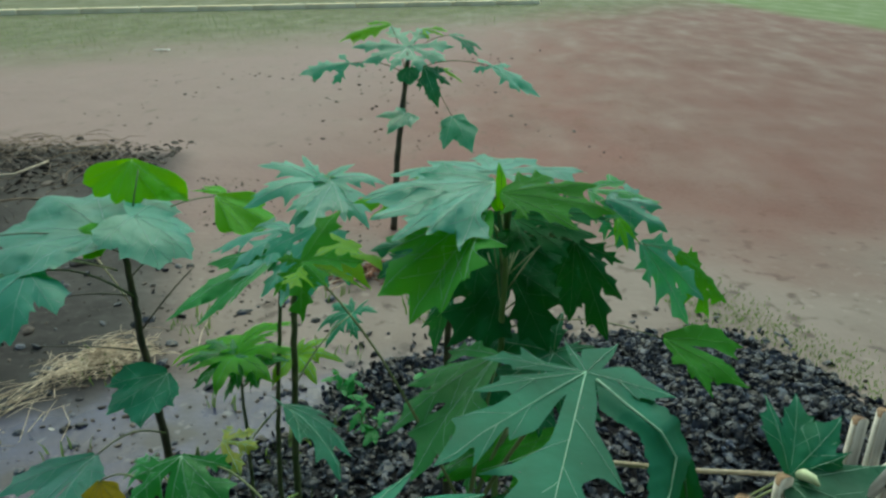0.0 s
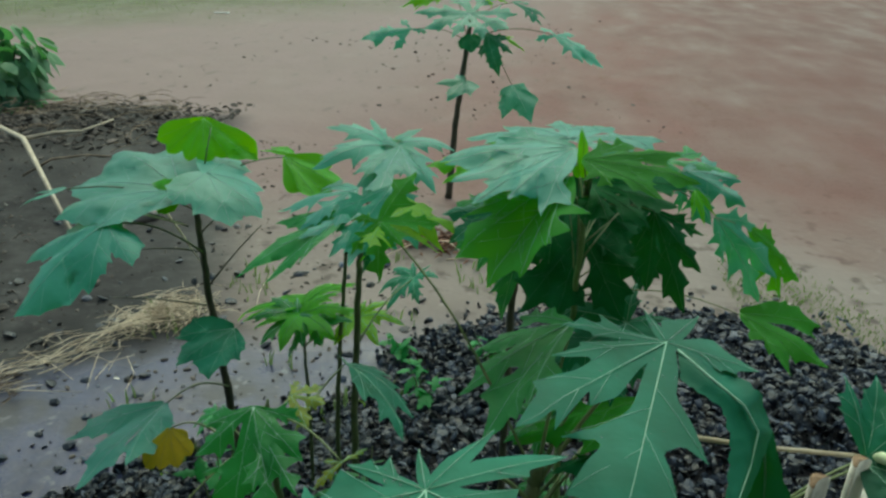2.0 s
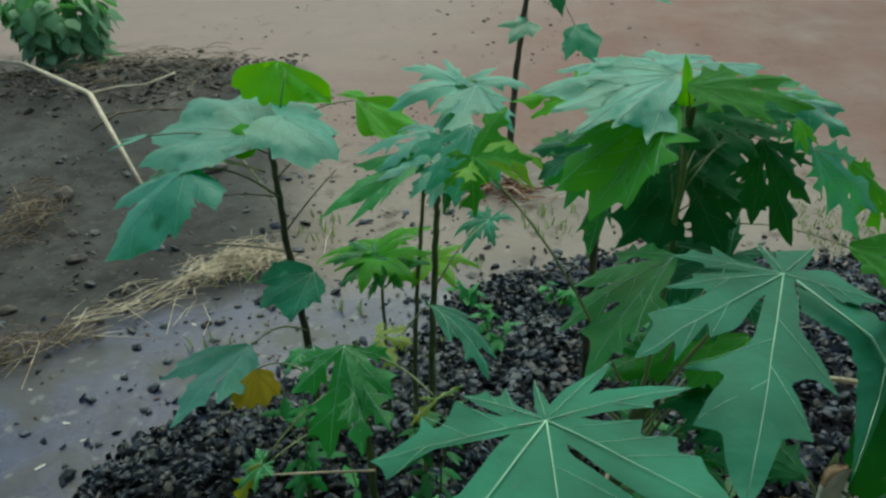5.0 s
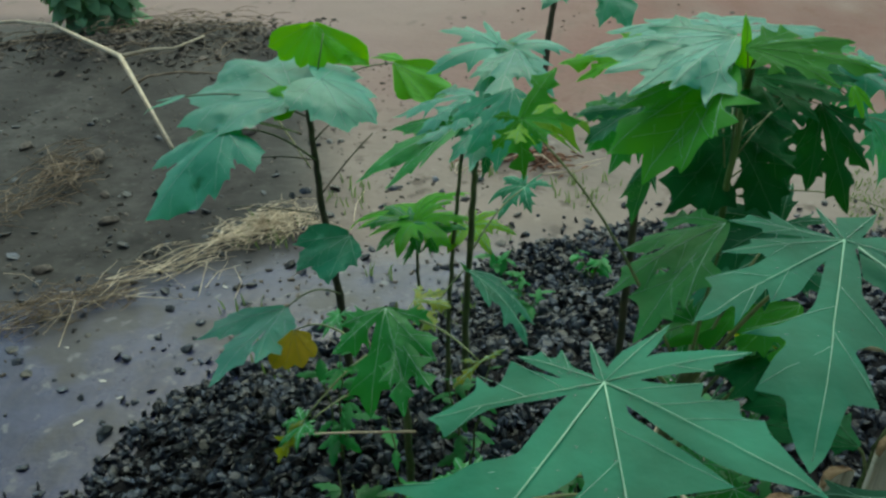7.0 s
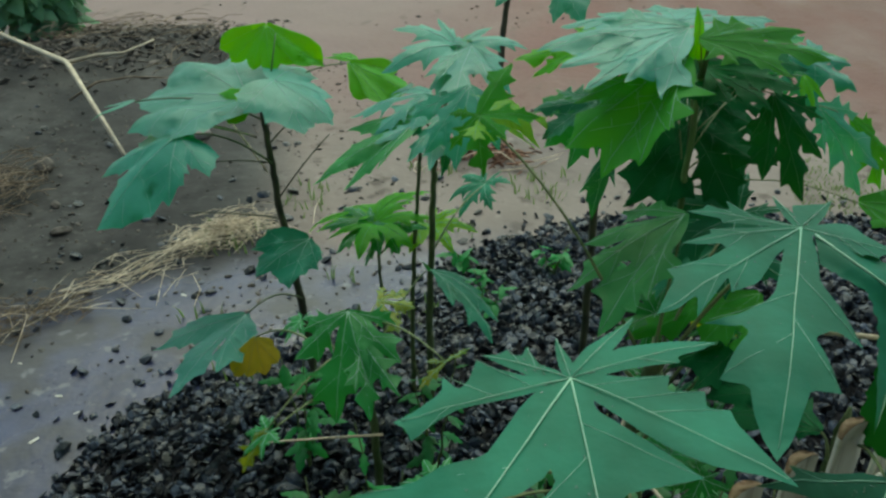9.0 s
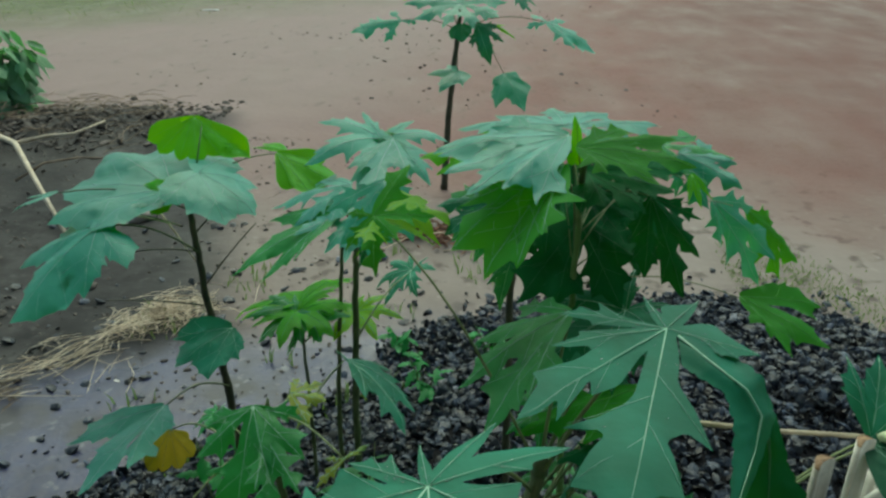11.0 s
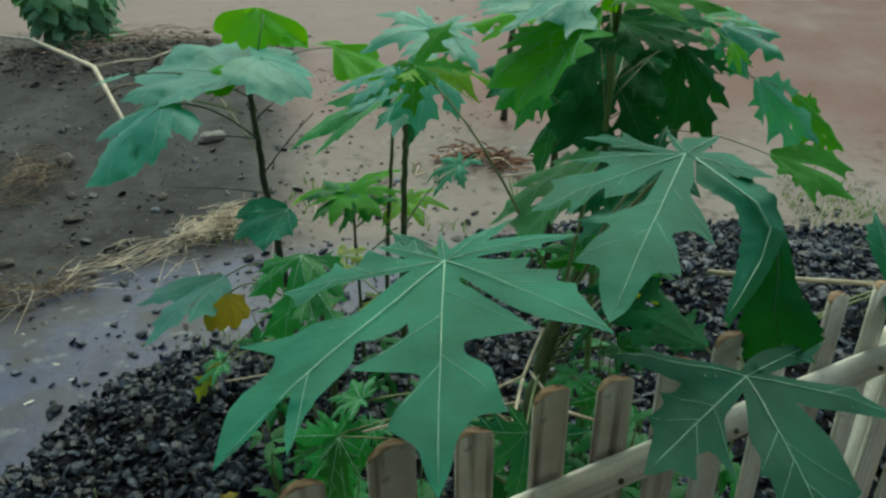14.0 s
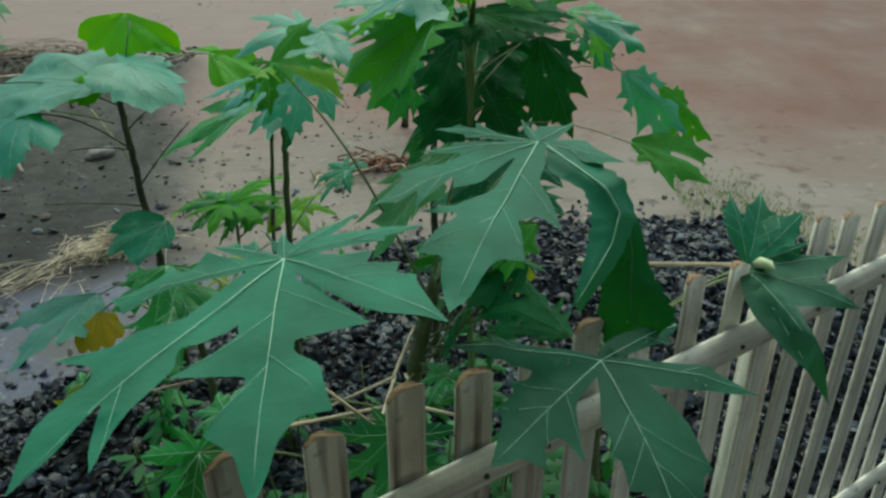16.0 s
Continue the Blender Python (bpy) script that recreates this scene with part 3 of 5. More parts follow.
def outline(style, rng, lobes=None):
    """Angles and reach of a leaf's edge, tip at 0 degrees, and its ribs."""
    given, shape, most = STYLES[style]
    lobes = sorted(lobes or given, key=lambda q: q[0])
    ctrl = [(-177, 0.07)]
    for n, lobe in enumerate(lobes):
        ang, reach = lobe[0], lobe[1]
        for sgn in (-1, 1):
            other = lobes[n + sgn][0] if 0 <= n + sgn < len(lobes) else sgn * 180
            half = min(most, abs(other - ang) / 2)
            side = [(ang + sgn * half * u * (1 + rng.uniform(-0.05, 0.05) * (0 < u < 1)),
                     reach * r * (1 + rng.uniform(-0.05, 0.05) * (u > 0))) for u, r in shape if u > 0 or sgn > 0]
            ctrl += side if sgn > 0 else side[::-1]
    ctrl.append((177, 0.07))
    ctrl.sort()
    dense = []
    for (a, r), (b, q) in zip(ctrl, ctrl[1:]):
        k = max(1, int((b - a) / 2.0))
        for i in range(k):
            s = i / k
            dense.append((a + (b - a) * s, r + (q - r) * s + 0.015 * math.sin(math.pi * s) * min(1, (b - a) / 6)))
    dense.append(ctrl[-1])
    ribs = [(lobe[0], lobe[1], lobe[2] if len(lobe) > 2 else 0.0) for lobe in lobes]
    return dense, ribs


SIDE = ((0.00, 0.05, 0), (0.15, 0.13, 0), (0.30, 0.19, 0), (0.42, 0.205, 0), (0.52, 0.26, 0), (0.635, 0.335, 1), (0.615, 0.255, 0),
        (0.600, 0.170, 0), (0.635, 0.145, 0), (0.73, 0.175, 0), (0.835, 0.215, 1), (0.805, 0.150, 0), (0.800, 0.100, 0), (0.88, 0.075, 0), (0.95, 0.035, 0))
PLAIN = ((0.00, 0.05, 0), (0.15, 0.13, 0), (0.30, 0.18, 0), (0.45, 0.195, 0), (0.60, 0.195, 0), (0.72, 0.185, 1), (0.72, 0.145, 0), (0.82, 0.105, 0), (0.92, 0.05, 0))
ONE = ((0.00, 0.05, 0), (0.15, 0.13, 0), (0.28, 0.18, 0), (0.40, 0.215, 0), (0.50, 0.275, 0), (0.60, 0.34, 1), (0.575, 0.25, 0), (0.56, 0.165, 0),
       (0.62, 0.135, 0), (0.74, 0.13, 0), (0.84, 0.105, 0), (0.93, 0.05, 0))


def finger(ang, reach, rng, back, full, sides=()):
    """One lobe's outline with side lobes, around the leaf's middle, and the tips of its side lobes."""
    pts, tips = [], []
    for sgn in (1, -1):
        side = rng.choice((SIDE, SIDE, ONE, PLAIN) if not back else (PLAIN, ONE))
        wide, shift = rng.uniform(0.64, 0.82) + full, rng.uniform(-0.03, 0.03)
        if sides:
            side, wide = sides[0 if sgn > 0 else 1], rng.uniform(0.94, 1.06)
        run = [(s + shift * math.sin(math.pi * s), sgn * w * wide, t) for s, w, t in side]
        tips += [(s, w) for s, w, t in run if t]
        pts += run + [(1.0, 0.0, 1)] if sgn > 0 else run[::-1]
    # round all corners but the tips
    soft = []
    n = len(pts)
    for k in range(n):
        s, w, t = pts[k]
        if t:
            soft.append((s, w))
        else:
            a, c = pts[k - 1], pts[(k + 1) % n]
            soft.append((s * 0.84 + a[0] * 0.16, w * 0.84 + a[1] * 0.16))
            soft.append((s * 0.84 + c[0] * 0.16, w * 0.84 + c[1] * 0.16))
    ca, sa = math.cos(radians(ang)), math.sin(radians(ang))
    place = lambda s, w: (reach * (s * sa + w * ca), reach * (s * ca - w * sa))
    return [place(s, w) for s, w in soft], [(place(s * 0.97, w * 0.95), s) for s, w in tips]


def inside_polygon(x, y, poly):
    hit = False
    for (ax, ay), (bx, by) in zip(poly, poly[1:] + poly[:1]):
        if (ay > y) != (by > y) and x < (bx - ax) * (y - ay) / (by - ay) + ax:
            hit = not hit
    return hit


def lobed_blade(lobes, rng, full=0.0):
    """Flat points and triangles of a deeply lobed leaf, and its side veins."""
    polys, veins = [], []
    for lobe in sorted(lobes, key=lambda q: abs(q[0])):
        poly, tips = finger(lobe[0], lobe[1], rng, abs(lobe[0]) > 118, full, lobe[3:])
        polys.append(poly)
        veins += [(lobe[0], lobe[1] * (s - 0.24), tip) for tip, s in tips]
    pts, faces = [], []
    for poly in polys:
        faces.append(list(range(len(pts), len(pts) + len(poly))))
        pts += [Vector(q) for q in poly]
    step = 0.085
    for i in range(-16, 17):
        for j in range(-12, 17):
            x, y = (i + 0.5 * (j % 2)) * step, j * step
            if any(inside_polygon(x, y, poly) for poly in polys):
                pts.append(Vector((x, y)))
    edges = [(f[k], f[(k + 1) % len(f)]) for f in faces for k in range(len(f))]
    out, _, tris, _, _, _ = delaunay_2d_cdt(pts, edges, [], 0, 1e-4)
    keep = []
    for t in tris:
        c = (out[t[0]] + out[t[1]] + out[t[2]]) / 3
        if any(inside_polygon(c.x, c.y, poly) for poly in polys):
            keep.append(tuple(t))
    return out, keep, veins


def leaf(plant, style, at, tip, up, wide=1.0, mat=None, lobes=None):
    """A leaf under a plant: blade, veins and the stalk that joins it to the stem."""
    info = PLANTS[plant]
    rng = random.Random(int(abs(at[0] * 977 + at[1] * 613 + tip[2] * 389) * 1000))
    J, T = Vector(at), Vector(tip)
    length = (T - J).length
    ydir = (T - J).normalized()
    zdir = Vector(up)
    zdir = (zdir - ydir * zdir.dot(ydir)).normalized()
    xdir = ydir.cross(zdir)
    basis = Matrix((xdir, ydir, zdir)).transposed()
    edge, ribs = outline(style if style != "papaya" else "broad", rng, lobes or STYLES[style][0])
    lift = 0.16
    seed = rng.uniform(0, 50)
    fold = 0.22

    def spot(ang, r, raise_by=0.0):
        """The leaf's surface at an angle in degrees and a reach of the length."""
        near_rib = min(ribs, key=lambda q: abs(q[0] - ang))
        off = abs(ang - near_rib[0])
        a = radians(ang)
        back = max(0, -math.cos(a))
        z = lift * r * (1 - r) * 4 * (0.55 + 0.45 * abs(math.sin(a))) - 0.10 * r * r * abs(math.sin(a)) - back * r * 0.12
        z -= fold * r * math.sin(radians(min(off, 24))) * (0.7 + 0.6 * r)
        z -= near_rib[2] * max(0, r / near_rib[1] - 0.45) ** 2 * 3.3 * max(0, 1 - off / 26)
        z += 0.045 * r * noise.noise((math.sin(a) * r * 3.2 + seed, math.cos(a) * r * 3.2, seed))
        z += 0.02 * r * noise.noise((math.sin(a) * r * 9 + seed, math.cos(a) * r * 9, seed))
        return J + basis @ Vector((math.sin(a) * r * wide, math.cos(a) * r, z + raise_by)) * length

    if style == "papaya":
        flat, faces, side_veins = lobed_blade(lobes or STYLES[style][0], rng, 0.0)
        verts = [spot(math.degrees(math.atan2(q.x, q.y)), q.length) for q in flat]
        faces = [f[::-1] for f in faces]
    else:
        side_veins = []
        rings = (0.12, 0.25, 0.40, 0.55, 0.70, 0.85, 1.0)
        verts, faces = [spot(0, 0)], []
        w = len(edge)
        for s in rings:
            verts += [spot(a, r * s) for a, r in edge]
        for k in range(w - 1):
            faces.append((0, 1 + k + 1, 1 + k))
            for i in range(len(rings) - 1):
                o, q = 1 + i * w, 1 + (i + 1) * w
                faces.append((o + k, o + k + 1, q + k + 1, q + k))
    yellow = style == "yellow"
    green = mat or (YELLOW if yellow else LEAF)
    blade = mesh_object("leaf", verts, faces, green, info["thing"])
    if yellow:
        tagged(blade, "yellowed dying leaf")
    # raised pale veins
    strips = []
    thick = 0.0046
    for ang, reach, _ in ribs:
        pts = [spot(ang, reach * s * 0.96, 0.003) for s in (0.0, 0.15, 0.3, 0.45, 0.6, 0.75, 0.9, 1.0)]
        strips.append(tube(pts, [max(0.0004, length * thick * (1.05 - 0.95 * i / 7) * min(1.1, 0.25 + 0.75 * reach)) for i in range(8)], 5))
    for ang, start, tip in side_veins:
        a = Vector((math.sin(radians(ang)), math.cos(radians(ang)))) * start
        sub = [a.lerp(Vector(tip), u) for u in (0.0, 0.33, 0.66, 1.0)]
        sub = [spot(math.degrees(math.atan2(q.x, q.y)), q.length, 0.002) for q in sub]
        strips.append(tube(sub, [max(0.0002, length * thick * 0.26 * (1 - 0.7 * u)) for u in (0, .33, .66, 1)], 4))
    v, f = joined(strips)
    mesh_object("venation", v, f, PETIOLE if yellow else PALEVEIN if mat is SHEENLEAF else YOUNGVEIN if mat is YOUNG else VEIN, blade)
    # stalk
    stem = info["stem"]
    foot = min(stem, key=lambda p: abs((J - p).length - 0.02) + 1.2 * max(0, p.z - J.z + 0.25 * (Vector((J.x - p.x, J.y - p.y, 0)).length)))
    if info["top"]:
        foot = stem[max(0, len(stem) - 1 - rng.randrange(info["top"]))]
    far = (J - foot).length
    pts = []
    for i in range(9):
        s = i / 8
        p = foot.lerp(J - zdir * 0.002, s)
        p.z += 0.10 * far * math.sin(math.pi * s)
        pts.append(p)
    r = (0.0015 + 0.0030 * length) * (0.55 if info["top"] else 1)
    v, f = tube(pts, [r * (1.25 - 0.45 * i / 8) for i in range(9)], 6)
    mesh_object("petiole", v, f, PETIOLE if not (info["dark"] or info["top"]) else STEM, info["thing"])
    return blade


def ribbed_leaf(plant, at, up, tips, mat=None, hero=False, arch=0.05, fold=0.16, sides=None, joint=True, foot=None, gain=1.0):
    """A leaf under a plant whose ribs run from the stalk's end to the given tips; each tip may name both sides' outline."""
    info = PLANTS[plant]
    rng = random.Random(int(abs(at[0] * 977 + at[1] * 613 + at[2] * 389) * 1000))
    J, n = Vector(at), Vector(up).normalized()
    main = max((Vector(t[:3]) - J for t in tips), key=lambda q: q.length)
    ydir = (main - n * main.dot(n)).normalized()
    xdir = ydir.cross(n)
    length = main.length
    ribs = []
    for t in tips:
        d = Vector(t[:3]) - J
        ribs.append((math.degrees(math.atan2(d.dot(xdir), d.dot(ydir))), d.length / length, d.normalized(), t[3:] or (rng.sample(sides, 2) if sides and len(sides) > 2 else sides) or ()))
    ribs.sort(key=lambda q: q[0])
    seed = rng.uniform(0, 50)

    def turn(a, b):
        return abs((a - b + 180) % 360 - 180)

    def way(ang):
        """Direction of the blade at an angle, passing through all ribs."""
        a = radians(ang)
        if ang <= ribs[0][0] or ang >= ribs[-1][0]:
            rib = min((ribs[0], ribs[-1]), key=lambda q: turn(ang, q[0]))
            gap = turn(ang, rib[0])
            out = xdir * math.sin(a) + ydir * math.cos(a)
            return (out + n * rib[2].dot(n) * (1 - 0.3 * min(1, gap / 60))).lerp(rib[2], max(0, 1 - gap / 12)).normalized()
        for p, q in zip(ribs, ribs[1:]):
            if p[0] <= ang <= q[0]:
                k = (ang - p[0]) / max(0.01, q[0] - p[0])
                k = k * k * (3 - 2 * k)
                flat = p[2].lerp(q[2], k)
                out = xdir * math.sin(a) + ydir * math.cos(a)
                return (out * math.sqrt(max(0.05, 1 - flat.dot(n) ** 2)) + n * flat.dot(n)).normalized()

    def spot(ang, r, raise_by=0.0):
        near = min(ribs, key=lambda q: turn(q[0], ang))
        off = turn(ang, near[0])
        s = r / near[1]
        z = arch * 4 * s * (1 - s) * near[1] if s < 1 else 0
        z -= fold * r * math.sin(radians(min(off, 22)))
        x, y = math.sin(radians(ang)) * r, math.cos(radians(ang)) * r
        z += 0.05 * r * noise.noise((x * 3.4 + seed, y * 3.4, seed)) + 0.025 * r * noise.noise((x * 9 + seed, y * 9, seed))
        return J + (way(ang) * r + n * (z + raise_by)) * length

    flat, faces, side_veins = lobed_blade([(a, r, 0, *([tuple((u, w * gain, t) for u, w, t in side) for side in s])) for a, r, _, s in ribs], rng, 0.08)
    verts = [spot(math.degrees(math.atan2(q.x, q.y)), q.length) for q in flat]
    blade = mesh_object("leaf", verts, [f[::-1] for f in faces], mat or LEAF, info["thing"])
    if mat in (YELLOW, WITHERED):
        tagged(blade, "yellowed dying leaf" if mat is YELLOW else "withering yellow-green leaf")
    strips = []
    thick = 0.0030
    for ang, reach, _, _ in ribs:
        pts = [spot(ang, reach * s * 0.96, 0.003) for s in (0.0, 0.15, 0.3, 0.45, 0.6, 0.75, 0.9, 1.0)]
        strips.append(tube(pts, [max(0.0003, length * thick * (1.05 - 0.95 * i / 7) * min(1.1, 0.2 + 0.8 * reach)) for i in range(8)], 5))
    for ang, start, tip in side_veins:
        a = Vector((math.sin(radians(ang)), math.cos(radians(ang)))) * start
        sub = [a.lerp(Vector(tip), u) for u in (0.0, 0.33, 0.66, 1.0)]
        sub = [spot(math.degrees(math.atan2(q.x, q.y)), q.length, 0.0018) for q in sub]
        strips.append(tube(sub, [max(0.0002, length * thick * 0.24 * (1 - 0.7 * u)) for u in (0, .33, .66, 1)], 4))
    v, f = joined(strips)
    mesh_object("venation", v, f, PETIOLE if mat is YELLOW else PALEVEIN if mat is SHEENLEAF else YOUNGVEIN if mat in (YOUNG, LIME, BACKLIT) else SHADEVEIN if mat is SHADEGREEN else VEIN, blade)
    if hero:
        rain_drops(blade, ribs, spot, rng)
    if joint:
        stem = info["stem"]
        start = Vector(foot) if foot else stem[max(0, len(stem) - 1 - rng.randrange(info["top"] or 3))]
        far = (J - start).length
        pts = [start.lerp(J - n * 0.002, i / 8) + Vector((0, 0, 0.10 * far * math.sin(math.pi * i / 8))) for i in range(9)]
        r = (0.0014 + 0.0028 * length) * (0.5 if info["top"] else 1)
        v, f = tube(pts, [r * (1.25 - 0.45 * i / 8) for i in range(9)], 6)
        mesh_object("petiole", v, f, STEM if info["dark"] else PETIOLE, info["thing"])
    return blade


def rain_drops(blade, ribs, spot, rng):
    """Rain drops lying on a blade."""
    drops = []
    while len(drops) < 70:
        lobe = rng.choice(ribs)
        ang, r = lobe[0] + rng.gauss(0, 9), lobe[1] * rng.uniform(0.08, 0.6)
        s = rng.choice((0.0007, 0.0009, 0.0012, 0.0016))
        c = spot(ang, r)
        n1 = (spot(ang + 2, r) - c).cross(spot(ang, r + 0.02) - c).normalized()
        n1 = n1 if n1.z > 0 else -n1
        a1 = n1.orthogonal().normalized()
        b1 = n1.cross(a1)
        v = [c + (a1 * math.cos(k * 1.047) + b1 * math.sin(k * 1.047)) * s * w + n1 * s * h for h, w in ((-0.2, 1.0), (0.35, 0.85), (0.62, 0.45)) for k in range(6)]
        v.append(c + n1 * s * 0.7)
        f = [(i * 6 + k, i * 6 + (k + 1) % 6, i * 6 + 6 + (k + 1) % 6, i * 6 + 6 + k) for i in range(2) for k in range(6)]
        drops.append((v, f + [(12 + k, 12 + (k + 1) % 6, 18) for k in range(6)]))
    v, f = joined(drops)
    tagged(mesh_object("dew", v, f, WATER, blade), kind="stuff")


def hanging_lobe(plant, rows, mat, label=""):
    """A lobe that folds over and hangs: rows of left edge, rib and right edge from its root to its tip."""
    info = PLANTS[plant]
    fine, across = [], 6
    for (l0, m0, r0), (l1, m1, r1) in zip(rows, rows[1:]):
        for i in range(6):
            s = i / 6
            fine.append([Vector(a).lerp(Vector(b), s) for a, b in ((l0, l1), (m0, m1), (r0, r1))])
    fine.append([Vector(p) for p in rows[-1]])
    verts, faces, w = [], [], 2 * across + 1
    for i, (l, m, r) in enumerate(fine):
        tooth = 1 + 0.07 * math.sin(i * 2.1) * (i > 3)
        for k in range(w):
            u = k / across - 1
            p = m.lerp(l if u < 0 else r, abs(u) * tooth)
            p.z += 0.006 * noise.noise((p.x * 30, p.y * 30, p.z * 30)) + 0.004 * math.cos(u * 3.1)
            verts.append(p)
    for i in range(len(fine) - 1):
        for k in range(w - 1):
            faces.append((i * w + k, i * w + k + 1, (i + 1) * w + k + 1, (i + 1) * w + k))
    blade = mesh_object("leaf", verts, faces, mat, info["thing"])
    v, f = tube([m + Vector((0, -0.001, 0.0045)) for _, m, _ in fine], [0.0014 * (1.1 - i / len(fine)) for i in range(len(fine))], 5)
    mesh_object("venation", v, f, SHADEVEIN if mat is SHADEGREEN else VEIN, blade)
    return blade


PLANTS = {}


def plant(key, name, label, stem, radius, dark=False, group="papaya seedlings", mat=None, top=0):
    thing = new(name)
    tagged(thing, label, "plant", group)
    pts = [Vector(p) for p in stem]
    fine = []
    rng = random.Random(len(key) + int(abs(pts[0].x) * 1000))
    for a, b in zip(pts, pts[1:]):
        for i in range(12):
            s = i / 12
            fine.append(a.lerp(b, s) + Vector((rng.uniform(-1, 1), rng.uniform(-1, 1), 0)) * 0.0016)
    fine.append(pts[-1])
    rad = [radius * (1.15 - 0.5 * i / len(fine)) * (1 + 0.10 * (i % 3 == 0)) for i in range(len(fine))]
    v, f = tube(fine, rad, 9)
    mesh_object("stem", v, f, mat or (DARKSTEM if dark else STEM), thing)
    v, f = tube([fine[-1] + Vector((0, 0, -0.004)), fine[-1] + Vector((0.003, 0, 0.018)), fine[-1] + Vector((0.004, 0.002, 0.034))],
                [radius * 0.85, radius * 0.6, 0.0015], 7)
    mesh_object("growing_tip", v, f, STEM, thing)
    PLANTS[key] = {"thing": thing, "stem": fine, "dark": dark, "top": top}
    return thing


def bare_stalk(key, a, b, r=0.0018):
    v, f = tube(bend(a, b, -0.006, 6), [r * (1.2 - 0.08 * i) for i in range(7)], 6)
    mesh_object("petiole", v, f, DARKSTEM, PLANTS[key]["thing"])


plant("p1", "papaya_seedling", "papaya seedling with broad pale green drooping leaves on a dark stem",
      ((-0.70, 1.67, 0.0), (-0.715, 1.675, 0.36), (-0.742, 1.69, 0.60), (-0.748, 1.69, 0.835)), 0.0095, dark=True)
plant("p2", "papaya_seedling", "thin papaya seedling with pale spreading leaves", ((-0.40, 1.60, 0.0), (-0.392, 1.60, 0.42), (-0.374, 1.60, 0.735), (-0.365, 1.59, 0.83)), 0.0075)
plant("p2b", "papaya_seedling", "thin leafless papaya seedling stem beside its neighbour", ((-0.445, 1.62, 0.0), (-0.434, 1.62, 0.43), (-0.405, 1.62, 0.76)), 0.0055)
plant("p3", "papaya_seedling", "short papaya seedling with small bright leaves", ((-0.505, 1.62, 0.0), (-0.50, 1.61, 0.58)), 0.0045)
plant("p4", "papaya_plant", "young papaya plant with very large lobed leaves beside the fence",
      ((-0.075, 0.90, 0.0), (-0.055, 0.93, 0.62), (-0.020, 0.95, 0.80)), 0.0125)
plant("p5", "papaya_plant", "young papaya plant with lobed leaves hanging over the fence",
      ((0.215, 1.02, 0.0), (0.205, 0.96, 0.50), (0.18, 0.90, 0.78)), 0.008)
plant("p6", "papaya_plant", "tall young papaya plant with a dense drooping crown",
      ((0.035, 1.17, 0.0), (0.020, 1.145, 0.80), (0.020, 1.13, 1.10)), 0.0052, mat=PALESTEM, top=7)
plant("p7", "papaya_seedling", "low papaya seedling with some yellowed leaves on the stone heap",
      ((-0.43, 1.22, 0.0), (-0.425, 1.19, 0.45), (-0.43, 1.17, 0.68)), 0.0075)
plant("p8", "papaya_plant", "papaya plant standing alone on the bare red yard",
      ((-0.425, 3.95, 0.0), (-0.40, 3.95, 0.40), (-0.345, 3.95, 0.88)), 0.016, dark=True)
plant("p9", "papaya_plant", "slender papaya plant behind the dense crown", ((-0.055, 1.50, 0.0), (-0.062, 1.50, 0.70), (-0.05, 1.45, 1.0)), 0.0075, dark=True)

leaf("p2", "papaya", (-0.348, 1.800, 0.932), (-0.367, 1.620, 0.871), (0.08, -0.33, 0.94), mat=SHEENLEAF)
leaf("p2", "papaya", (-0.290, 1.800, 0.621), (-0.342, 1.720, 0.571), (-0.46, -0.24, 0.86))
leaf("p3", "papaya", (-0.500, 1.600, 0.615), (-0.402, 1.500, 0.621), (0.00, -0.15, 0.98), mat=YOUNG)
leaf("p3", "papaya", (-0.509, 1.600, 0.614), (-0.560, 1.500, 0.598), (0.00, -0.15, 0.98), mat=FRESH)
leaf("p3", "papaya", (-0.515, 1.660, 0.602), (-0.613, 1.800, 0.538), (0.00, -0.15, 0.98), mat=YOUNG)
leaf("p3", "papaya", (-0.470, 1.600, 0.590), (-0.431, 1.500, 0.605), (-0.45, -0.04, 0.89), mat=FRESH)
leaf("p3", "papaya", (-0.403, 1.700, 0.562), (-0.337, 1.600, 0.555), (0.00, -0.15, 0.98), mat=LIME)
leaf("p4", "yellow", (0.080, 1.150, 0.734), (0.127, 1.120, 0.695), (0.67, 0.68, 0.29), mat=WITHERED)
leaf("p4", "papaya", (0.089, 1.120, 0.925), (-0.016, 1.080, 0.858), (-0.38, -0.39, 0.84))
leaf("p4", "papaya", (0.081, 1.140, 0.867), (-0.025, 1.080, 0.779), (-0.47, -0.35, 0.81))
leaf("p4", "papaya", (-0.003, 1.060, 0.809), (-0.061, 1.040, 0.778), (-0.36, -0.32, 0.88), mat=FRESH)
leaf("p4", "papaya", (-0.275, 0.800, 0.676), (-0.250, 0.740, 0.600), (0.78, -0.34, 0.52), mat=FRESH)
leaf("p4", "papaya", (-0.045, 0.780, 0.736), (-0.056, 0.750, 0.644), (0.38, -0.89, 0.25))
leaf("p4", "papaya", (0.010, 0.950, 0.734), (0.040, 1.000, 0.777), (-0.91, 0.31, 0.27))
leaf("p4", "papaya", (0.043, 0.980, 0.755), (0.068, 1.000, 0.789), (-0.84, 0.27, 0.47), mat=FRESH)
leaf("p4", "papaya", (0.056, 0.950, 0.741), (0.089, 0.920, 0.723), (0.25, -0.28, 0.93), mat=FRESH)
leaf("p4", "papaya", (0.007, 0.900, 0.725), (-0.016, 0.860, 0.707), (-0.32, -0.23, 0.92), mat=FRESH)
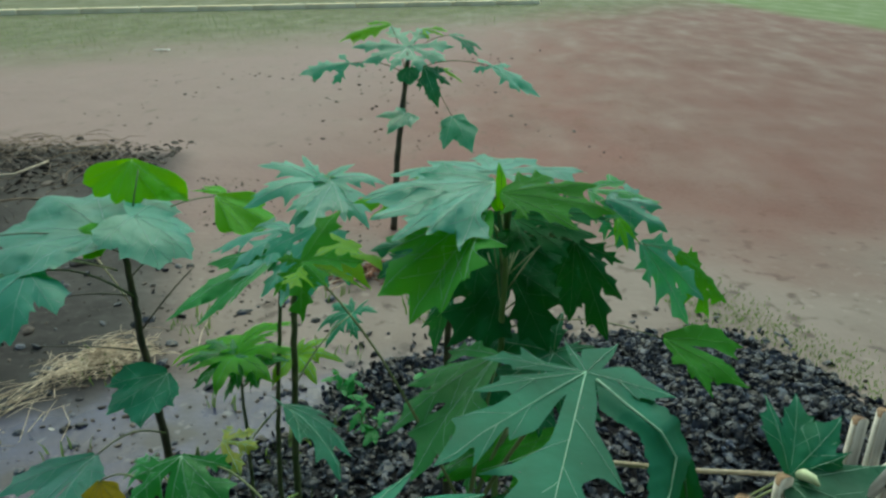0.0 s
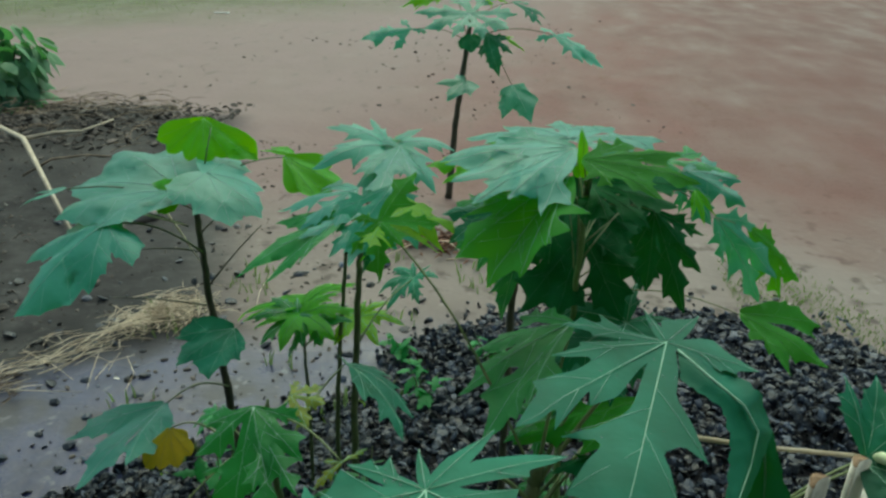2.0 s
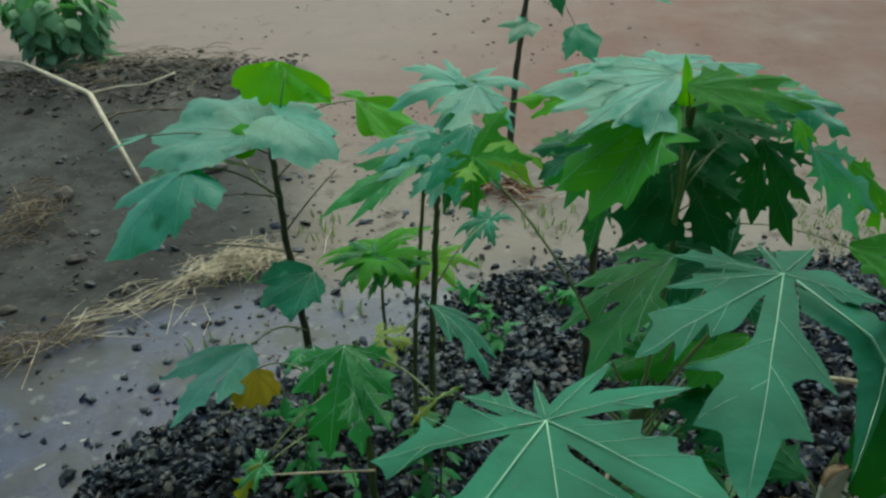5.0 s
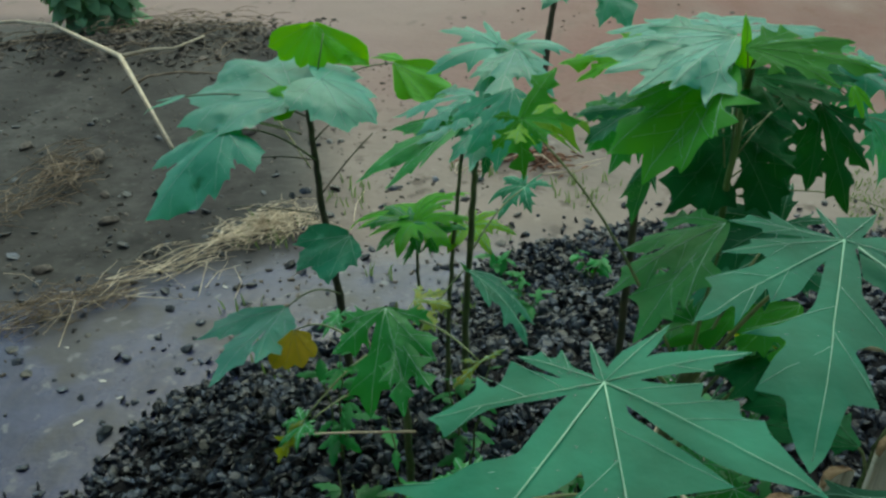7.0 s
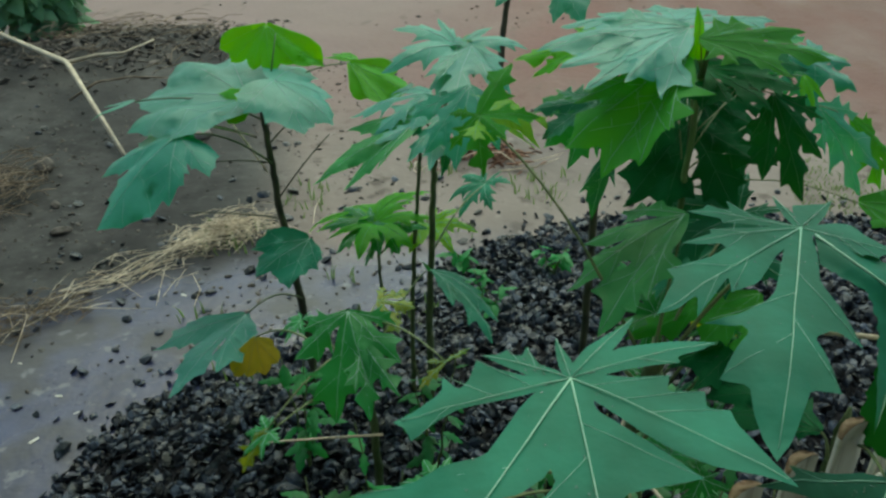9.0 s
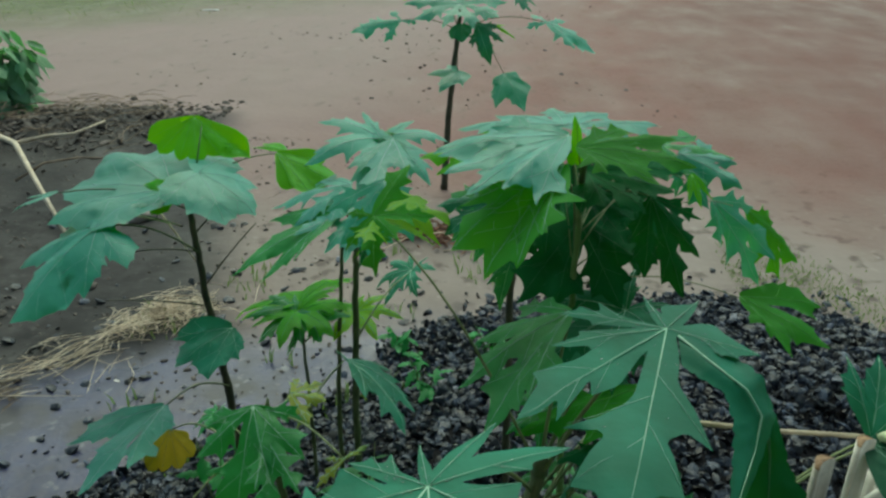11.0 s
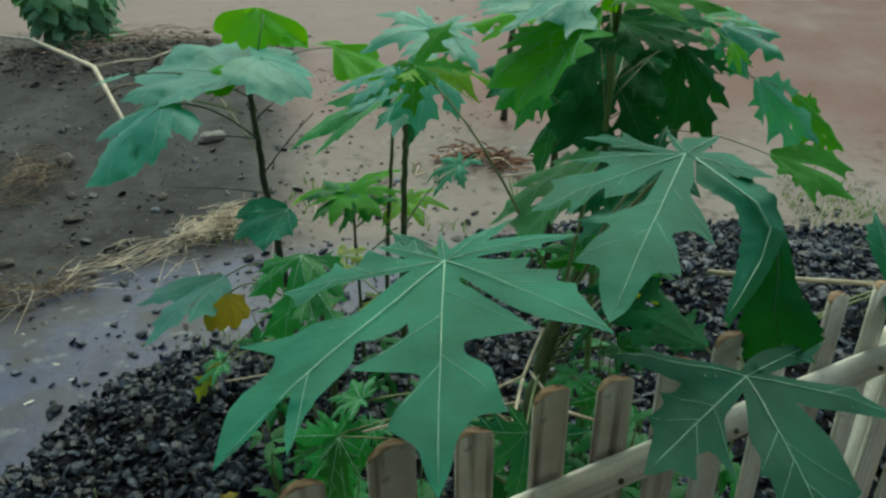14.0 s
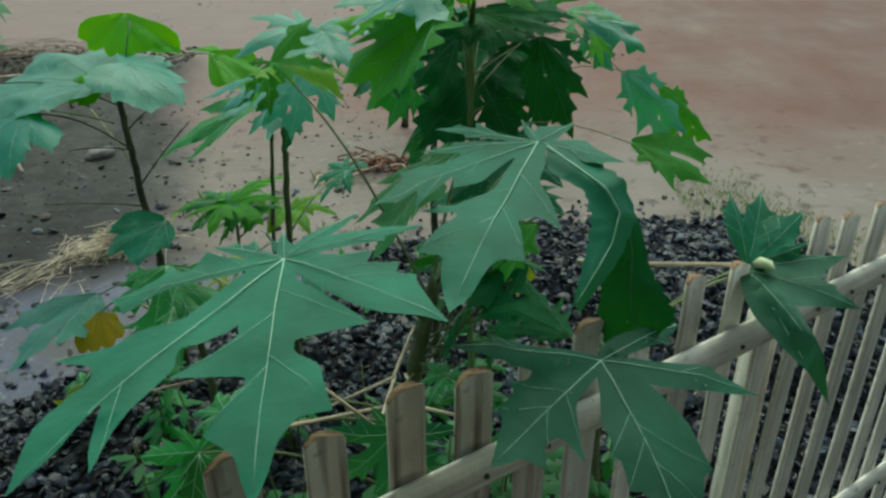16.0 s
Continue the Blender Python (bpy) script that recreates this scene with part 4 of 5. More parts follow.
leaf("p4", "papaya", (0.036, 0.860, 0.733), (0.020, 0.840, 0.695), (-0.20, -0.83, 0.52), mat=FRESH)
leaf("p4", "papaya", (-0.013, 1.000, 0.753), (-0.046, 1.000, 0.731), (-0.55, -0.17, 0.82), mat=FRESH)
leaf("p4", "papaya", (-0.256, 0.850, 0.693), (-0.306, 0.860, 0.678), (-0.31, -0.11, 0.95), mat=FRESH)
leaf("p4", "papaya", (-0.233, 0.820, 0.676), (-0.246, 0.790, 0.654), (-0.20, -0.52, 0.83), mat=FRESH)
leaf("p4", "papaya", (0.074, 1.050, 0.797), (0.103, 1.000, 0.789), (-0.02, -0.17, 0.99), mat=FRESH)
leaf("p6", "narrow", (0.010, 1.130, 1.122), (0.008, 1.150, 1.174), (0.70, -0.65, 0.28), mat=YOUNG, wide=2.0)
leaf("p7", "papaya", (-0.574, 1.300, 0.577), (-0.591, 1.250, 0.561), (-0.50, -0.11, 0.86), mat=FRESH)
leaf("p7", "papaya", (-0.360, 1.400, 0.637), (-0.224, 1.240, 0.603), (0.55, 0.30, 0.78), lobes=((0, 1.0), (24, 0.78), (-24, 0.78), (52, 0.4), (-52, 0.4)))
leaf("p7", "papaya", (-0.526, 1.000, 0.602), (-0.559, 0.970, 0.580), (-0.37, -0.25, 0.90), mat=FRESH)
# the two largest leaves beside the fence
ribbed_leaf("p4", (-0.122, 0.719, 0.978), (-0.135451, -0.0702339, 0.988292), ((-0.081, 0.470, 0.954, FORK, SHOULDER), (-0.236, 0.474, 0.945, WINGED, BARBED), (0.026, 0.615, 0.991, SLEEK, RAGGED), (-0.005, 0.758, 0.997, NARROW, PLUMP), (-0.260, 0.673, 0.956, PRONG, HOOKED), (-0.197, 0.751, 0.971, TWIN, SLIM), (-0.068, 0.794, 0.991, SLIM, SLIM), (-0.135, 0.768, 0.980, SLIM, SLIM)), hero=True, arch=0.02, fold=0.12)
ribbed_leaf("p4", (0.100, 0.933, 1.011), (0.0840364, -0.141061, 0.986428), ((0.024, 0.652, 0.977, NOTCHED, STEPPED), (-0.052, 0.780, 1.002, KEELED, TORN), (-0.021, 0.883, 1.014, NARROW, NARROW), (-0.010, 0.936, 1.021, TWIN, NARROW), (0.190, 0.908, 1.000, SAWN, FULL), (0.083, 0.987, 1.020, SLIM, SLIM), (0.143, 0.989, 1.015, SLIM, FULL)), hero=True, arch=0.02, fold=0.12)
hanging_lobe("p4", (((0.108, 0.884, 1.003), (0.109, 0.919, 1.008), (0.137, 0.940, 1.009)), ((0.120, 0.872, 1.002), (0.136, 0.885, 1.000), (0.161, 0.910, 1.003)), ((0.145, 0.858, 0.989), (0.165, 0.862, 0.987), (0.186, 0.888, 0.994)), ((0.150, 0.835, 0.977), (0.180, 0.852, 0.965), (0.203, 0.875, 0.959)), ((0.146, 0.810, 0.958), (0.172, 0.830, 0.942), (0.189, 0.850, 0.935)), ((0.136, 0.770, 0.944), (0.153, 0.790, 0.932), (0.167, 0.810, 0.920)), ((0.128, 0.740, 0.931), (0.133, 0.750, 0.921), (0.138, 0.760, 0.913))), LEAF)
hanging_lobe("p4", (((0.173, 0.870, 0.947), (0.192, 0.872, 0.950), (0.206, 0.880, 0.952)), ((0.175, 0.860, 0.907), (0.199, 0.860, 0.910), (0.217, 0.850, 0.915)), ((0.168, 0.850, 0.865), (0.198, 0.840, 0.876), (0.231, 0.820, 0.894)), ((0.175, 0.840, 0.830), (0.206, 0.830, 0.849), (0.238, 0.800, 0.882)), ((0.198, 0.830, 0.816), (0.206, 0.830, 0.817), (0.211, 0.820, 0.833))), SHADEGREEN)
ribbed_leaf("p4", (0.013, 1.060, 0.954), (-0.5, -0.15, 0.85), ((-0.085, 0.930, 0.862), (-0.120, 1.000, 0.875), (-0.037, 0.930, 0.914), (-0.100, 1.070, 0.899), (-0.050, 1.150, 0.905)), FRESH, sides=DEEP, gain=1.15)
ribbed_leaf("p4", (0.110, 1.040, 0.862), (-0.2, -0.3, 0.93), ((-0.050, 0.970, 0.832), (-0.010, 1.020, 0.833), (0.028, 0.950, 0.843), (0.072, 0.930, 0.835)), BACKLIT, sides=DEEP, gain=1.1, foot=(-0.040, 0.940, 0.700))
ribbed_leaf("p4", (0.096, 0.990, 0.831), (-0.2, -0.3, 0.93), ((-0.004, 0.940, 0.820), (0.024, 0.920, 0.805), (0.068, 0.910, 0.802), (0.031, 0.970, 0.820)), SHADEGREEN, sides=DEEP, gain=1.0, foot=(-0.050, 0.935, 0.640))
ribbed_leaf("p5", (0.142, 0.860, 0.815), (-0.2, -0.35, 0.9), ((0.035, 0.960, 0.800), (0.048, 0.900, 0.796), (0.084, 1.020, 0.805), (0.128, 0.950, 0.796), (0.097, 0.860, 0.805)), SHADEGREEN, sides=DEEP, gain=1.1, foot=(0.190, 0.920, 0.700))
# leaf hanging over the rails
ribbed_leaf("p5", (0.160, 0.750, 0.862), (0.336367, -0.158137, 0.928359), ((0.060, 0.596, 0.872, SAWN, TWIN), (0.020, 0.670, 0.928, NARROW, SLIM), (0.213, 0.588, 0.815, SAWN, WIDE), (0.332, 0.786, 0.806, SLIM, NARROW), (0.256, 0.850, 0.844, NARROW, SLIM)), FENCESHADE, hero=True, arch=0.03)
ribbed_leaf("p5", (0.368, 1.000, 0.827), (-0.1, -0.5, 0.85), ((0.480, 0.930, 0.821, FULL, SAWN), (0.492, 1.020, 0.841, FULL, SLIM), (0.414, 0.820, 0.766, SLIM, SLIM), (0.400, 0.880, 0.816, SLIM, SLIM)), FENCESHADE)
ribbed_leaf("p5", (0.371, 1.010, 0.828), (0.2, -0.75, 0.6), ((0.353, 1.080, 0.900, SLIM, SAWN), (0.401, 1.100, 0.889, SAWN, SAWN), (0.446, 1.060, 0.883, SAWN, SAWN), (0.447, 1.020, 0.859, SAWN, SLIM)), LEAF)
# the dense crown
ribbed_leaf("p6", (0.003, 1.150, 1.148), (-0.2, -0.55, 0.8), ((-0.158, 1.130, 1.128), (-0.142, 1.080, 1.116), (-0.116, 1.040, 1.111), (-0.037, 1.020, 1.109), (-0.075, 1.030, 1.123), (-0.095, 1.200, 1.142)), SHEENLEAF, sides=DEEP, gain=1.08)
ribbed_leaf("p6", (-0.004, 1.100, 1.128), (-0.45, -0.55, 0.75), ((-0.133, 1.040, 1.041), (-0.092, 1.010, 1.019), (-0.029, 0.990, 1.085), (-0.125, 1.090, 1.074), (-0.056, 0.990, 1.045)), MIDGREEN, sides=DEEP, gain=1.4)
ribbed_leaf("p6", (0.002, 1.250, 1.131), (0, -0.4, 0.92), ((-0.173, 1.220, 1.099), (-0.144, 1.300, 1.105), (-0.093, 1.360, 1.111), (-0.012, 1.400, 1.110), (0.075, 1.380, 1.111), (0.140, 1.300, 1.117), (0.075, 1.180, 1.127)), SHEENLEAF, sides=DEEP, gain=1.25)
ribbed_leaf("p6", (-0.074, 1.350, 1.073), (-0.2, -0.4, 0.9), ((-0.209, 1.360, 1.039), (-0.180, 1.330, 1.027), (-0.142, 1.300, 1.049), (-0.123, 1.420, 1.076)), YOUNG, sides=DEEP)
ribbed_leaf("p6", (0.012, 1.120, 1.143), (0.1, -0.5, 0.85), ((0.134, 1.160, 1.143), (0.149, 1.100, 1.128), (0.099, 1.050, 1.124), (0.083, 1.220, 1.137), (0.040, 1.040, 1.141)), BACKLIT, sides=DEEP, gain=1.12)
ribbed_leaf("p6", (0.026, 1.160, 1.100), (0.25, -0.6, 0.75), ((0.134, 1.130, 1.086), (0.096, 1.090, 1.073), (0.043, 1.070, 1.087), (0.155, 1.180, 1.095), (0.017, 1.080, 1.074)), SHADEGREEN, sides=DEEP, gain=1.2)
ribbed_leaf("p6", (0.107, 1.140, 1.076), (0, -0.9, 0.4), ((0.103, 1.100, 0.982), (0.154, 1.100, 0.956), (0.171, 1.120, 1.004), (0.178, 1.160, 1.039), (0.084, 1.120, 1.024)), SHADEGREEN, sides=DEEP, fold=0.3)
ribbed_leaf("p6", (0.190, 1.400, 1.046), (0.3, -0.5, 0.8), ((0.280, 1.400, 1.032), (0.283, 1.360, 1.007), (0.231, 1.340, 0.979), (0.184, 1.360, 0.989), (0.254, 1.460, 1.045)), SHEENLEAF, sides=DEEP, gain=1.1)
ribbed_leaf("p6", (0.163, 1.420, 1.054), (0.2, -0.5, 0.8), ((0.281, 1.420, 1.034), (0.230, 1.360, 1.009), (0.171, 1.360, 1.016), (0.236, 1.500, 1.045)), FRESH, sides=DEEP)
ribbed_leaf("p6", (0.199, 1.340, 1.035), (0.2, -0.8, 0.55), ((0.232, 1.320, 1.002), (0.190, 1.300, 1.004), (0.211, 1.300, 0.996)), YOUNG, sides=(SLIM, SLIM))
ribbed_leaf("p6", (0.266, 1.460, 0.949), (0.35, -0.75, 0.55), ((0.393, 1.480, 0.833), (0.364, 1.450, 0.798), (0.282, 1.420, 0.881), (0.356, 1.520, 0.915)), SHEENLEAF, sides=DEEP, gain=1.15)
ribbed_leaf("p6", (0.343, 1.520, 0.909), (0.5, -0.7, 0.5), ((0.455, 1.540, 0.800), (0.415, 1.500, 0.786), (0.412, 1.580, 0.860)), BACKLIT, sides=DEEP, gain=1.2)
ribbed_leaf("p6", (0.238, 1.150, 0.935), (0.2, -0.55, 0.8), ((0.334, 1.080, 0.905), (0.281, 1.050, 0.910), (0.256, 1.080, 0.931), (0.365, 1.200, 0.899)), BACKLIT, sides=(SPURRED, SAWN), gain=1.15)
ribbed_leaf("p6", (0.027, 1.200, 1.014), (0, -0.75, 0.65), ((-0.053, 1.120, 0.928), (-0.006, 1.100, 0.928), (0.080, 1.100, 0.938), (0.106, 1.130, 0.989)), SHADEGREEN, sides=DEEP, fold=0.28, gain=1.35)
ribbed_leaf("p6", (0.003, 1.220, 1.060), (-0.4, -0.6, 0.7), ((-0.057, 1.150, 1.001), (-0.019, 1.140, 0.989), (-0.071, 1.200, 1.034), (-0.056, 1.250, 1.051)), SHADEGREEN, sides=DEEP, fold=0.25, gain=1.3)
ribbed_leaf("p6", (0.045, 1.250, 1.029), (0.3, -0.65, 0.7), ((0.109, 1.200, 1.010), (0.096, 1.170, 0.982), (0.053, 1.160, 1.000), (0.133, 1.260, 1.046)), SHADEGREEN, sides=DEEP, fold=0.25, gain=1.3)
ribbed_leaf("p6", (-0.004, 1.340, 0.987), (-0.3, -0.7, 0.6), ((-0.063, 1.280, 0.906), (-0.016, 1.260, 0.891), (0.025, 1.270, 0.907), (-0.062, 1.320, 0.955)), SHADEGREEN, sides=DEEP, gain=1.3)
ribbed_leaf("p6", (0.090, 1.360, 0.993), (0.3, -0.7, 0.6), ((0.173, 1.300, 0.930), (0.131, 1.280, 0.890), (0.078, 1.290, 0.891), (0.169, 1.340, 0.978)), SHADEGREEN, sides=DEEP, gain=1.3)
ribbed_leaf("p6", (0.050, 1.400, 1.005), (0, -0.6, 0.8), ((-0.054, 1.380, 0.969), (-0.000, 1.320, 0.930), (0.059, 1.310, 0.928), (0.118, 1.330, 0.942), (0.163, 1.380, 0.980)), SHADEGREEN, sides=DEEP, gain=1.4)
ribbed_leaf("p6", (0.034, 1.300, 1.082), (0, -0.5, 0.85), ((-0.060, 1.250, 1.053), (-0.014, 1.200, 1.033), (0.045, 1.200, 1.036), (0.104, 1.220, 1.055), (0.149, 1.280, 1.069)), SHADEGREEN, sides=DEEP, gain=1.4)
ribbed_leaf("p9", (-0.086, 1.300, 1.003), (-0.3, -0.5, 0.8), ((-0.176, 1.300, 0.987), (-0.160, 1.260, 0.958), (-0.116, 1.240, 0.984), (-0.140, 1.360, 0.996), (-0.087, 1.240, 0.960)), sides=DEEP, gain=1.2)
ribbed_leaf("p9", (-0.058, 1.360, 0.893), (-0.3, -0.85, 0.4), ((-0.078, 1.320, 0.799, SAWN, SLIM), (-0.045, 1.320, 0.858, SLIM, SLIM), (-0.100, 1.330, 0.841, SLIM, SAWN)), fold=0.3)
ribbed_leaf("p9", (-0.043, 1.420, 0.939), (-0.4, -0.5, 0.75), ((-0.104, 1.360, 0.901), (-0.062, 1.360, 0.878), (-0.022, 1.360, 0.891)), sides=DEEP)
ribbed_leaf("p9", (-0.073, 1.400, 0.990), (-0.3, -0.5, 0.8), ((-0.158, 1.340, 0.912), (-0.120, 1.320, 0.883), (-0.182, 1.400, 0.945), (-0.077, 1.320, 0.906)), FRESH, sides=DEEP, gain=1.1)
ribbed_leaf("p4", (-0.238, 1.130, 1.042), (-0.1, -0.55, 0.82), ((-0.225, 1.050, 0.995), (-0.271, 1.100, 1.005), (-0.278, 1.150, 1.035), (-0.203, 1.220, 1.080), (-0.163, 1.160, 1.032), (-0.200, 1.080, 1.033)), BACKLIT, sides=DEEP, gain=1.35, foot=(-0.020, 0.950, 0.800))
# sunlit young leaf held out on a long stalk
ribbed_leaf("p4", (-0.236, 1.130, 1.037), (0, -0.25, 0.97), ((-0.154, 1.320, 0.967), (-0.167, 1.200, 0.970), (-0.201, 1.100, 1.022), (-0.235, 1.040, 1.047), (-0.201, 1.380, 0.962)), LIME, sides=DEEP, joint=False)
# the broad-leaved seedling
ribbed_leaf("p1", (-0.760, 1.660, 0.855), (-0.25, -0.1, 0.96), ((-0.961, 1.520, 0.837), (-1.012, 1.660, 0.847), (-0.980, 1.820, 0.877), (-0.872, 1.860, 0.878), (-0.849, 1.480, 0.842), (-0.756, 1.550, 0.863)), SHEENLEAF, sides=(WIDE, WIDE), arch=0.07)
ribbed_leaf("p1", (-0.701, 1.660, 0.898), (0.2, -0.15, 0.96), ((-0.569, 1.600, 0.833), (-0.610, 1.540, 0.837), (-0.727, 1.540, 0.873), (-0.696, 1.820, 0.873), (-0.596, 1.700, 0.851)), SHEENLEAF, sides=(WIDE, WIDE), arch=0.06)
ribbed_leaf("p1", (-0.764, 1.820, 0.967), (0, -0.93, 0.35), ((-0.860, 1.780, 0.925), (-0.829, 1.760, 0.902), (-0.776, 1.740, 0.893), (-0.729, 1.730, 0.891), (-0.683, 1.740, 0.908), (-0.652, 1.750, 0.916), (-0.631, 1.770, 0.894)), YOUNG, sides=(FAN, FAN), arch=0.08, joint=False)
ribbed_leaf("p1", (-0.842, 1.500, 0.845), (-0.1, -0.45, 0.88), ((-0.950, 1.340, 0.717, SAWN, WIDE), (-0.820, 1.370, 0.761, WIDE, SAWN), (-0.761, 1.430, 0.790, SAWN, WIDE), (-0.996, 1.460, 0.766, WIDE, SAWN), (-0.964, 1.560, 0.792, SAWN, WIDE), (-0.826, 1.530, 0.814, WIDE, SAWN)), SHEENLEAF, arch=0.06, foot=(-0.74, 1.69, 0.70))
ribbed_leaf("p1", (-0.600, 1.860, 0.876), (0.25, -0.75, 0.6), ((-0.480, 1.780, 0.816), (-0.459, 1.800, 0.831), (-0.538, 1.760, 0.830), (-0.495, 1.880, 0.852), (-0.503, 1.760, 0.820)), YOUNG, sides=(FAN, FAN))
ribbed_leaf("p1", (-0.593, 1.900, 0.869), (0, -0.3, 0.95), ((-0.684, 1.920, 0.867), (-0.676, 1.980, 0.858)), YOUNG, sides=(SLIM, SLIM), joint=False)
ribbed_leaf("p1", (-0.634, 1.560, 0.594), (-0.1, -0.55, 0.83), ((-0.711, 1.440, 0.571), (-0.633, 1.410, 0.568), (-0.590, 1.470, 0.577), (-0.749, 1.520, 0.584)), sides=(WIDE, SAWN), foot=(-0.72, 1.68, 0.45))
ribbed_leaf("p1", (-0.736, 1.420, 0.493), (-0.1, -0.3, 0.95), ((-0.804, 1.200, 0.456, SAWN, SPURRED), (-0.713, 1.220, 0.510, SPURRED, SAWN), (-0.894, 1.320, 0.468, SAWN, SAWN), (-0.688, 1.300, 0.494, SAWN, SAWN)), SHEENLEAF, foot=(-0.71, 1.675, 0.36))
ribbed_leaf("p1", (-0.976, 1.600, 0.869), (-0.3, -0.1, 0.95), ((-1.028, 1.520, 0.856), (-1.047, 1.600, 0.850)), SHEENLEAF, sides=(SLIM, SLIM), foot=(-0.745, 1.69, 0.80))
ribbed_leaf("p1", (-0.751, 1.640, 0.858), (-0.2, -0.5, 0.85), ((-0.837, 1.600, 0.851), (-0.777, 1.580, 0.832), (-0.836, 1.660, 0.860)), YOUNG, sides=(WIDE, WIDE))
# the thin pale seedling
ribbed_leaf("p2", (-0.348, 1.570, 0.872), (-0.1, -0.4, 0.9), ((-0.352, 1.420, 0.825), (-0.398, 1.460, 0.821), (-0.466, 1.500, 0.836), (-0.287, 1.460, 0.859), (-0.460, 1.660, 0.840)), SHEENLEAF, sides=DEEP)
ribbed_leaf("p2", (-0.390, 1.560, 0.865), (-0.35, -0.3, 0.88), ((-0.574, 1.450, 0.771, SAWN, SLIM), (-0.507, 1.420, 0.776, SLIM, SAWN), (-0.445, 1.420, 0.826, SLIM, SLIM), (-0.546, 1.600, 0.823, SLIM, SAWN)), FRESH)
ribbed_leaf("p2", (-0.315, 1.760, 0.946), (0, -0.35, 0.93), ((-0.384, 1.660, 0.919), (-0.328, 1.520, 0.896), (-0.264, 1.600, 0.922), (-0.252, 1.740, 0.911), (-0.404, 1.850, 0.929)), SHEENLEAF, sides=DEEP)
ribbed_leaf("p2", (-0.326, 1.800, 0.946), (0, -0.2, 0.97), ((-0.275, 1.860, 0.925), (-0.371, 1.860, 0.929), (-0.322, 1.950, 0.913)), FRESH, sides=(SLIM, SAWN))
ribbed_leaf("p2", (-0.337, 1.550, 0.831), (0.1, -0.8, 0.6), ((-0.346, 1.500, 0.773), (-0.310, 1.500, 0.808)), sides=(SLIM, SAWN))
ribbed_leaf("p2", (-0.379, 1.620, 0.896), (-0.2, -0.2, 0.95), ((-0.544, 1.620, 0.839), (-0.476, 1.540, 0.839), (-0.481, 1.750, 0.844), (-0.400, 1.500, 0.849)), SHEENLEAF, sides=DEEP)
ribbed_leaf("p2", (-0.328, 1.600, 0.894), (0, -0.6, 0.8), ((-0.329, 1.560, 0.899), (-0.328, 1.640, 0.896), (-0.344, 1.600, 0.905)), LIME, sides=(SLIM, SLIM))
ribbed_leaf("p2", (-0.294, 1.540, 0.939), (0, -0.6, 0.8), ((-0.363, 1.440, 0.848), (-0.308, 1.420, 0.828), (-0.234, 1.450, 0.855), (-0.402, 1.500, 0.886), (-0.223, 1.500, 0.899)), SHEENLEAF, sides=DEEP, gain=1.1)
# the low seedling on the heap
ribbed_leaf("p7", (-0.427, 1.116, 0.740), (-0.15, -0.6, 0.8), ((-0.424, 1.000, 0.628), (-0.492, 1.050, 0.696), (-0.377, 1.020, 0.684), (-0.340, 1.060, 0.697), (-0.494, 1.090, 0.717), (-0.355, 1.120, 0.719)), FRESH, sides=DEEP, fold=0.22, gain=1.35)
ribbed_leaf("p7", (-0.416, 1.250, 0.667), (0.2, -0.5, 0.85), ((-0.348, 1.220, 0.679), (-0.368, 1.180, 0.655), (-0.418, 1.300, 0.663), (-0.369, 1.280, 0.670)), WITHERED, sides=DEEP, gain=1.2)
ribbed_leaf("p7", (-0.400, 1.080, 0.714), (0.1, -0.6, 0.8), ((-0.329, 1.000, 0.688), (-0.369, 0.980, 0.658), (-0.393, 1.000, 0.688)), FRESH, sides=DEEP, gain=1.1)
ribbed_leaf("p7", (-0.671, 1.310, 0.525), (-0.1, -0.85, 0.5), ((-0.715, 1.280, 0.452), (-0.681, 1.270, 0.461), (-0.646, 1.270, 0.470), (-0.626, 1.290, 0.484), (-0.637, 1.310, 0.510)), YELLOW, sides=(FAN, FAN), foot=(-0.50, 1.18, 0.62))
ribbed_leaf("p7", (-0.267, 1.000, 0.755), (-0.1, -0.5, 0.85), ((-0.238, 1.030, 0.757), (-0.299, 0.970, 0.730), (-0.293, 1.000, 0.752), (-0.257, 1.020, 0.752)), WITHERED, sides=DEEP)
ribbed_leaf("p7", (-0.529, 1.000, 0.607), (-0.1, -0.6, 0.8), ((-0.565, 0.970, 0.545), (-0.524, 1.020, 0.601), (-0.549, 0.990, 0.597), (-0.539, 0.980, 0.574)), WITHERED, sides=DEEP)
ribbed_leaf("p4", (-0.261, 0.775, 0.698), (-0.1, -0.85, 0.5), ((-0.235, 0.720, 0.596), (-0.280, 0.750, 0.678), (-0.338, 0.780, 0.641), (-0.222, 0.740, 0.667), (-0.266, 0.730, 0.624)), WEEDLEAF, sides=DEEP, gain=0.9, foot=(-0.06, 0.92, 0.50))
# the plant that stands alone on the yard
ribbed_leaf("p8", (-0.340, 3.900, 0.929), (0, -0.55, 0.83), ((-0.543, 3.780, 0.871), (-0.603, 3.880, 0.927), (-0.407, 3.720, 0.848), (-0.267, 3.720, 0.846), (-0.155, 3.780, 0.883), (-0.121, 3.900, 0.938), (-0.251, 4.080, 1.002), (-0.443, 4.080, 1.004)), SHEENLEAF, sides=DEEP, gain=1.25)
ribbed_leaf("p8", (-0.429, 4.000, 1.019), (0, -0.45, 0.9), ((-0.683, 3.980, 0.941), (-0.612, 3.940, 0.929), (-0.556, 4.100, 1.011)), YOUNG, sides=DEEP)
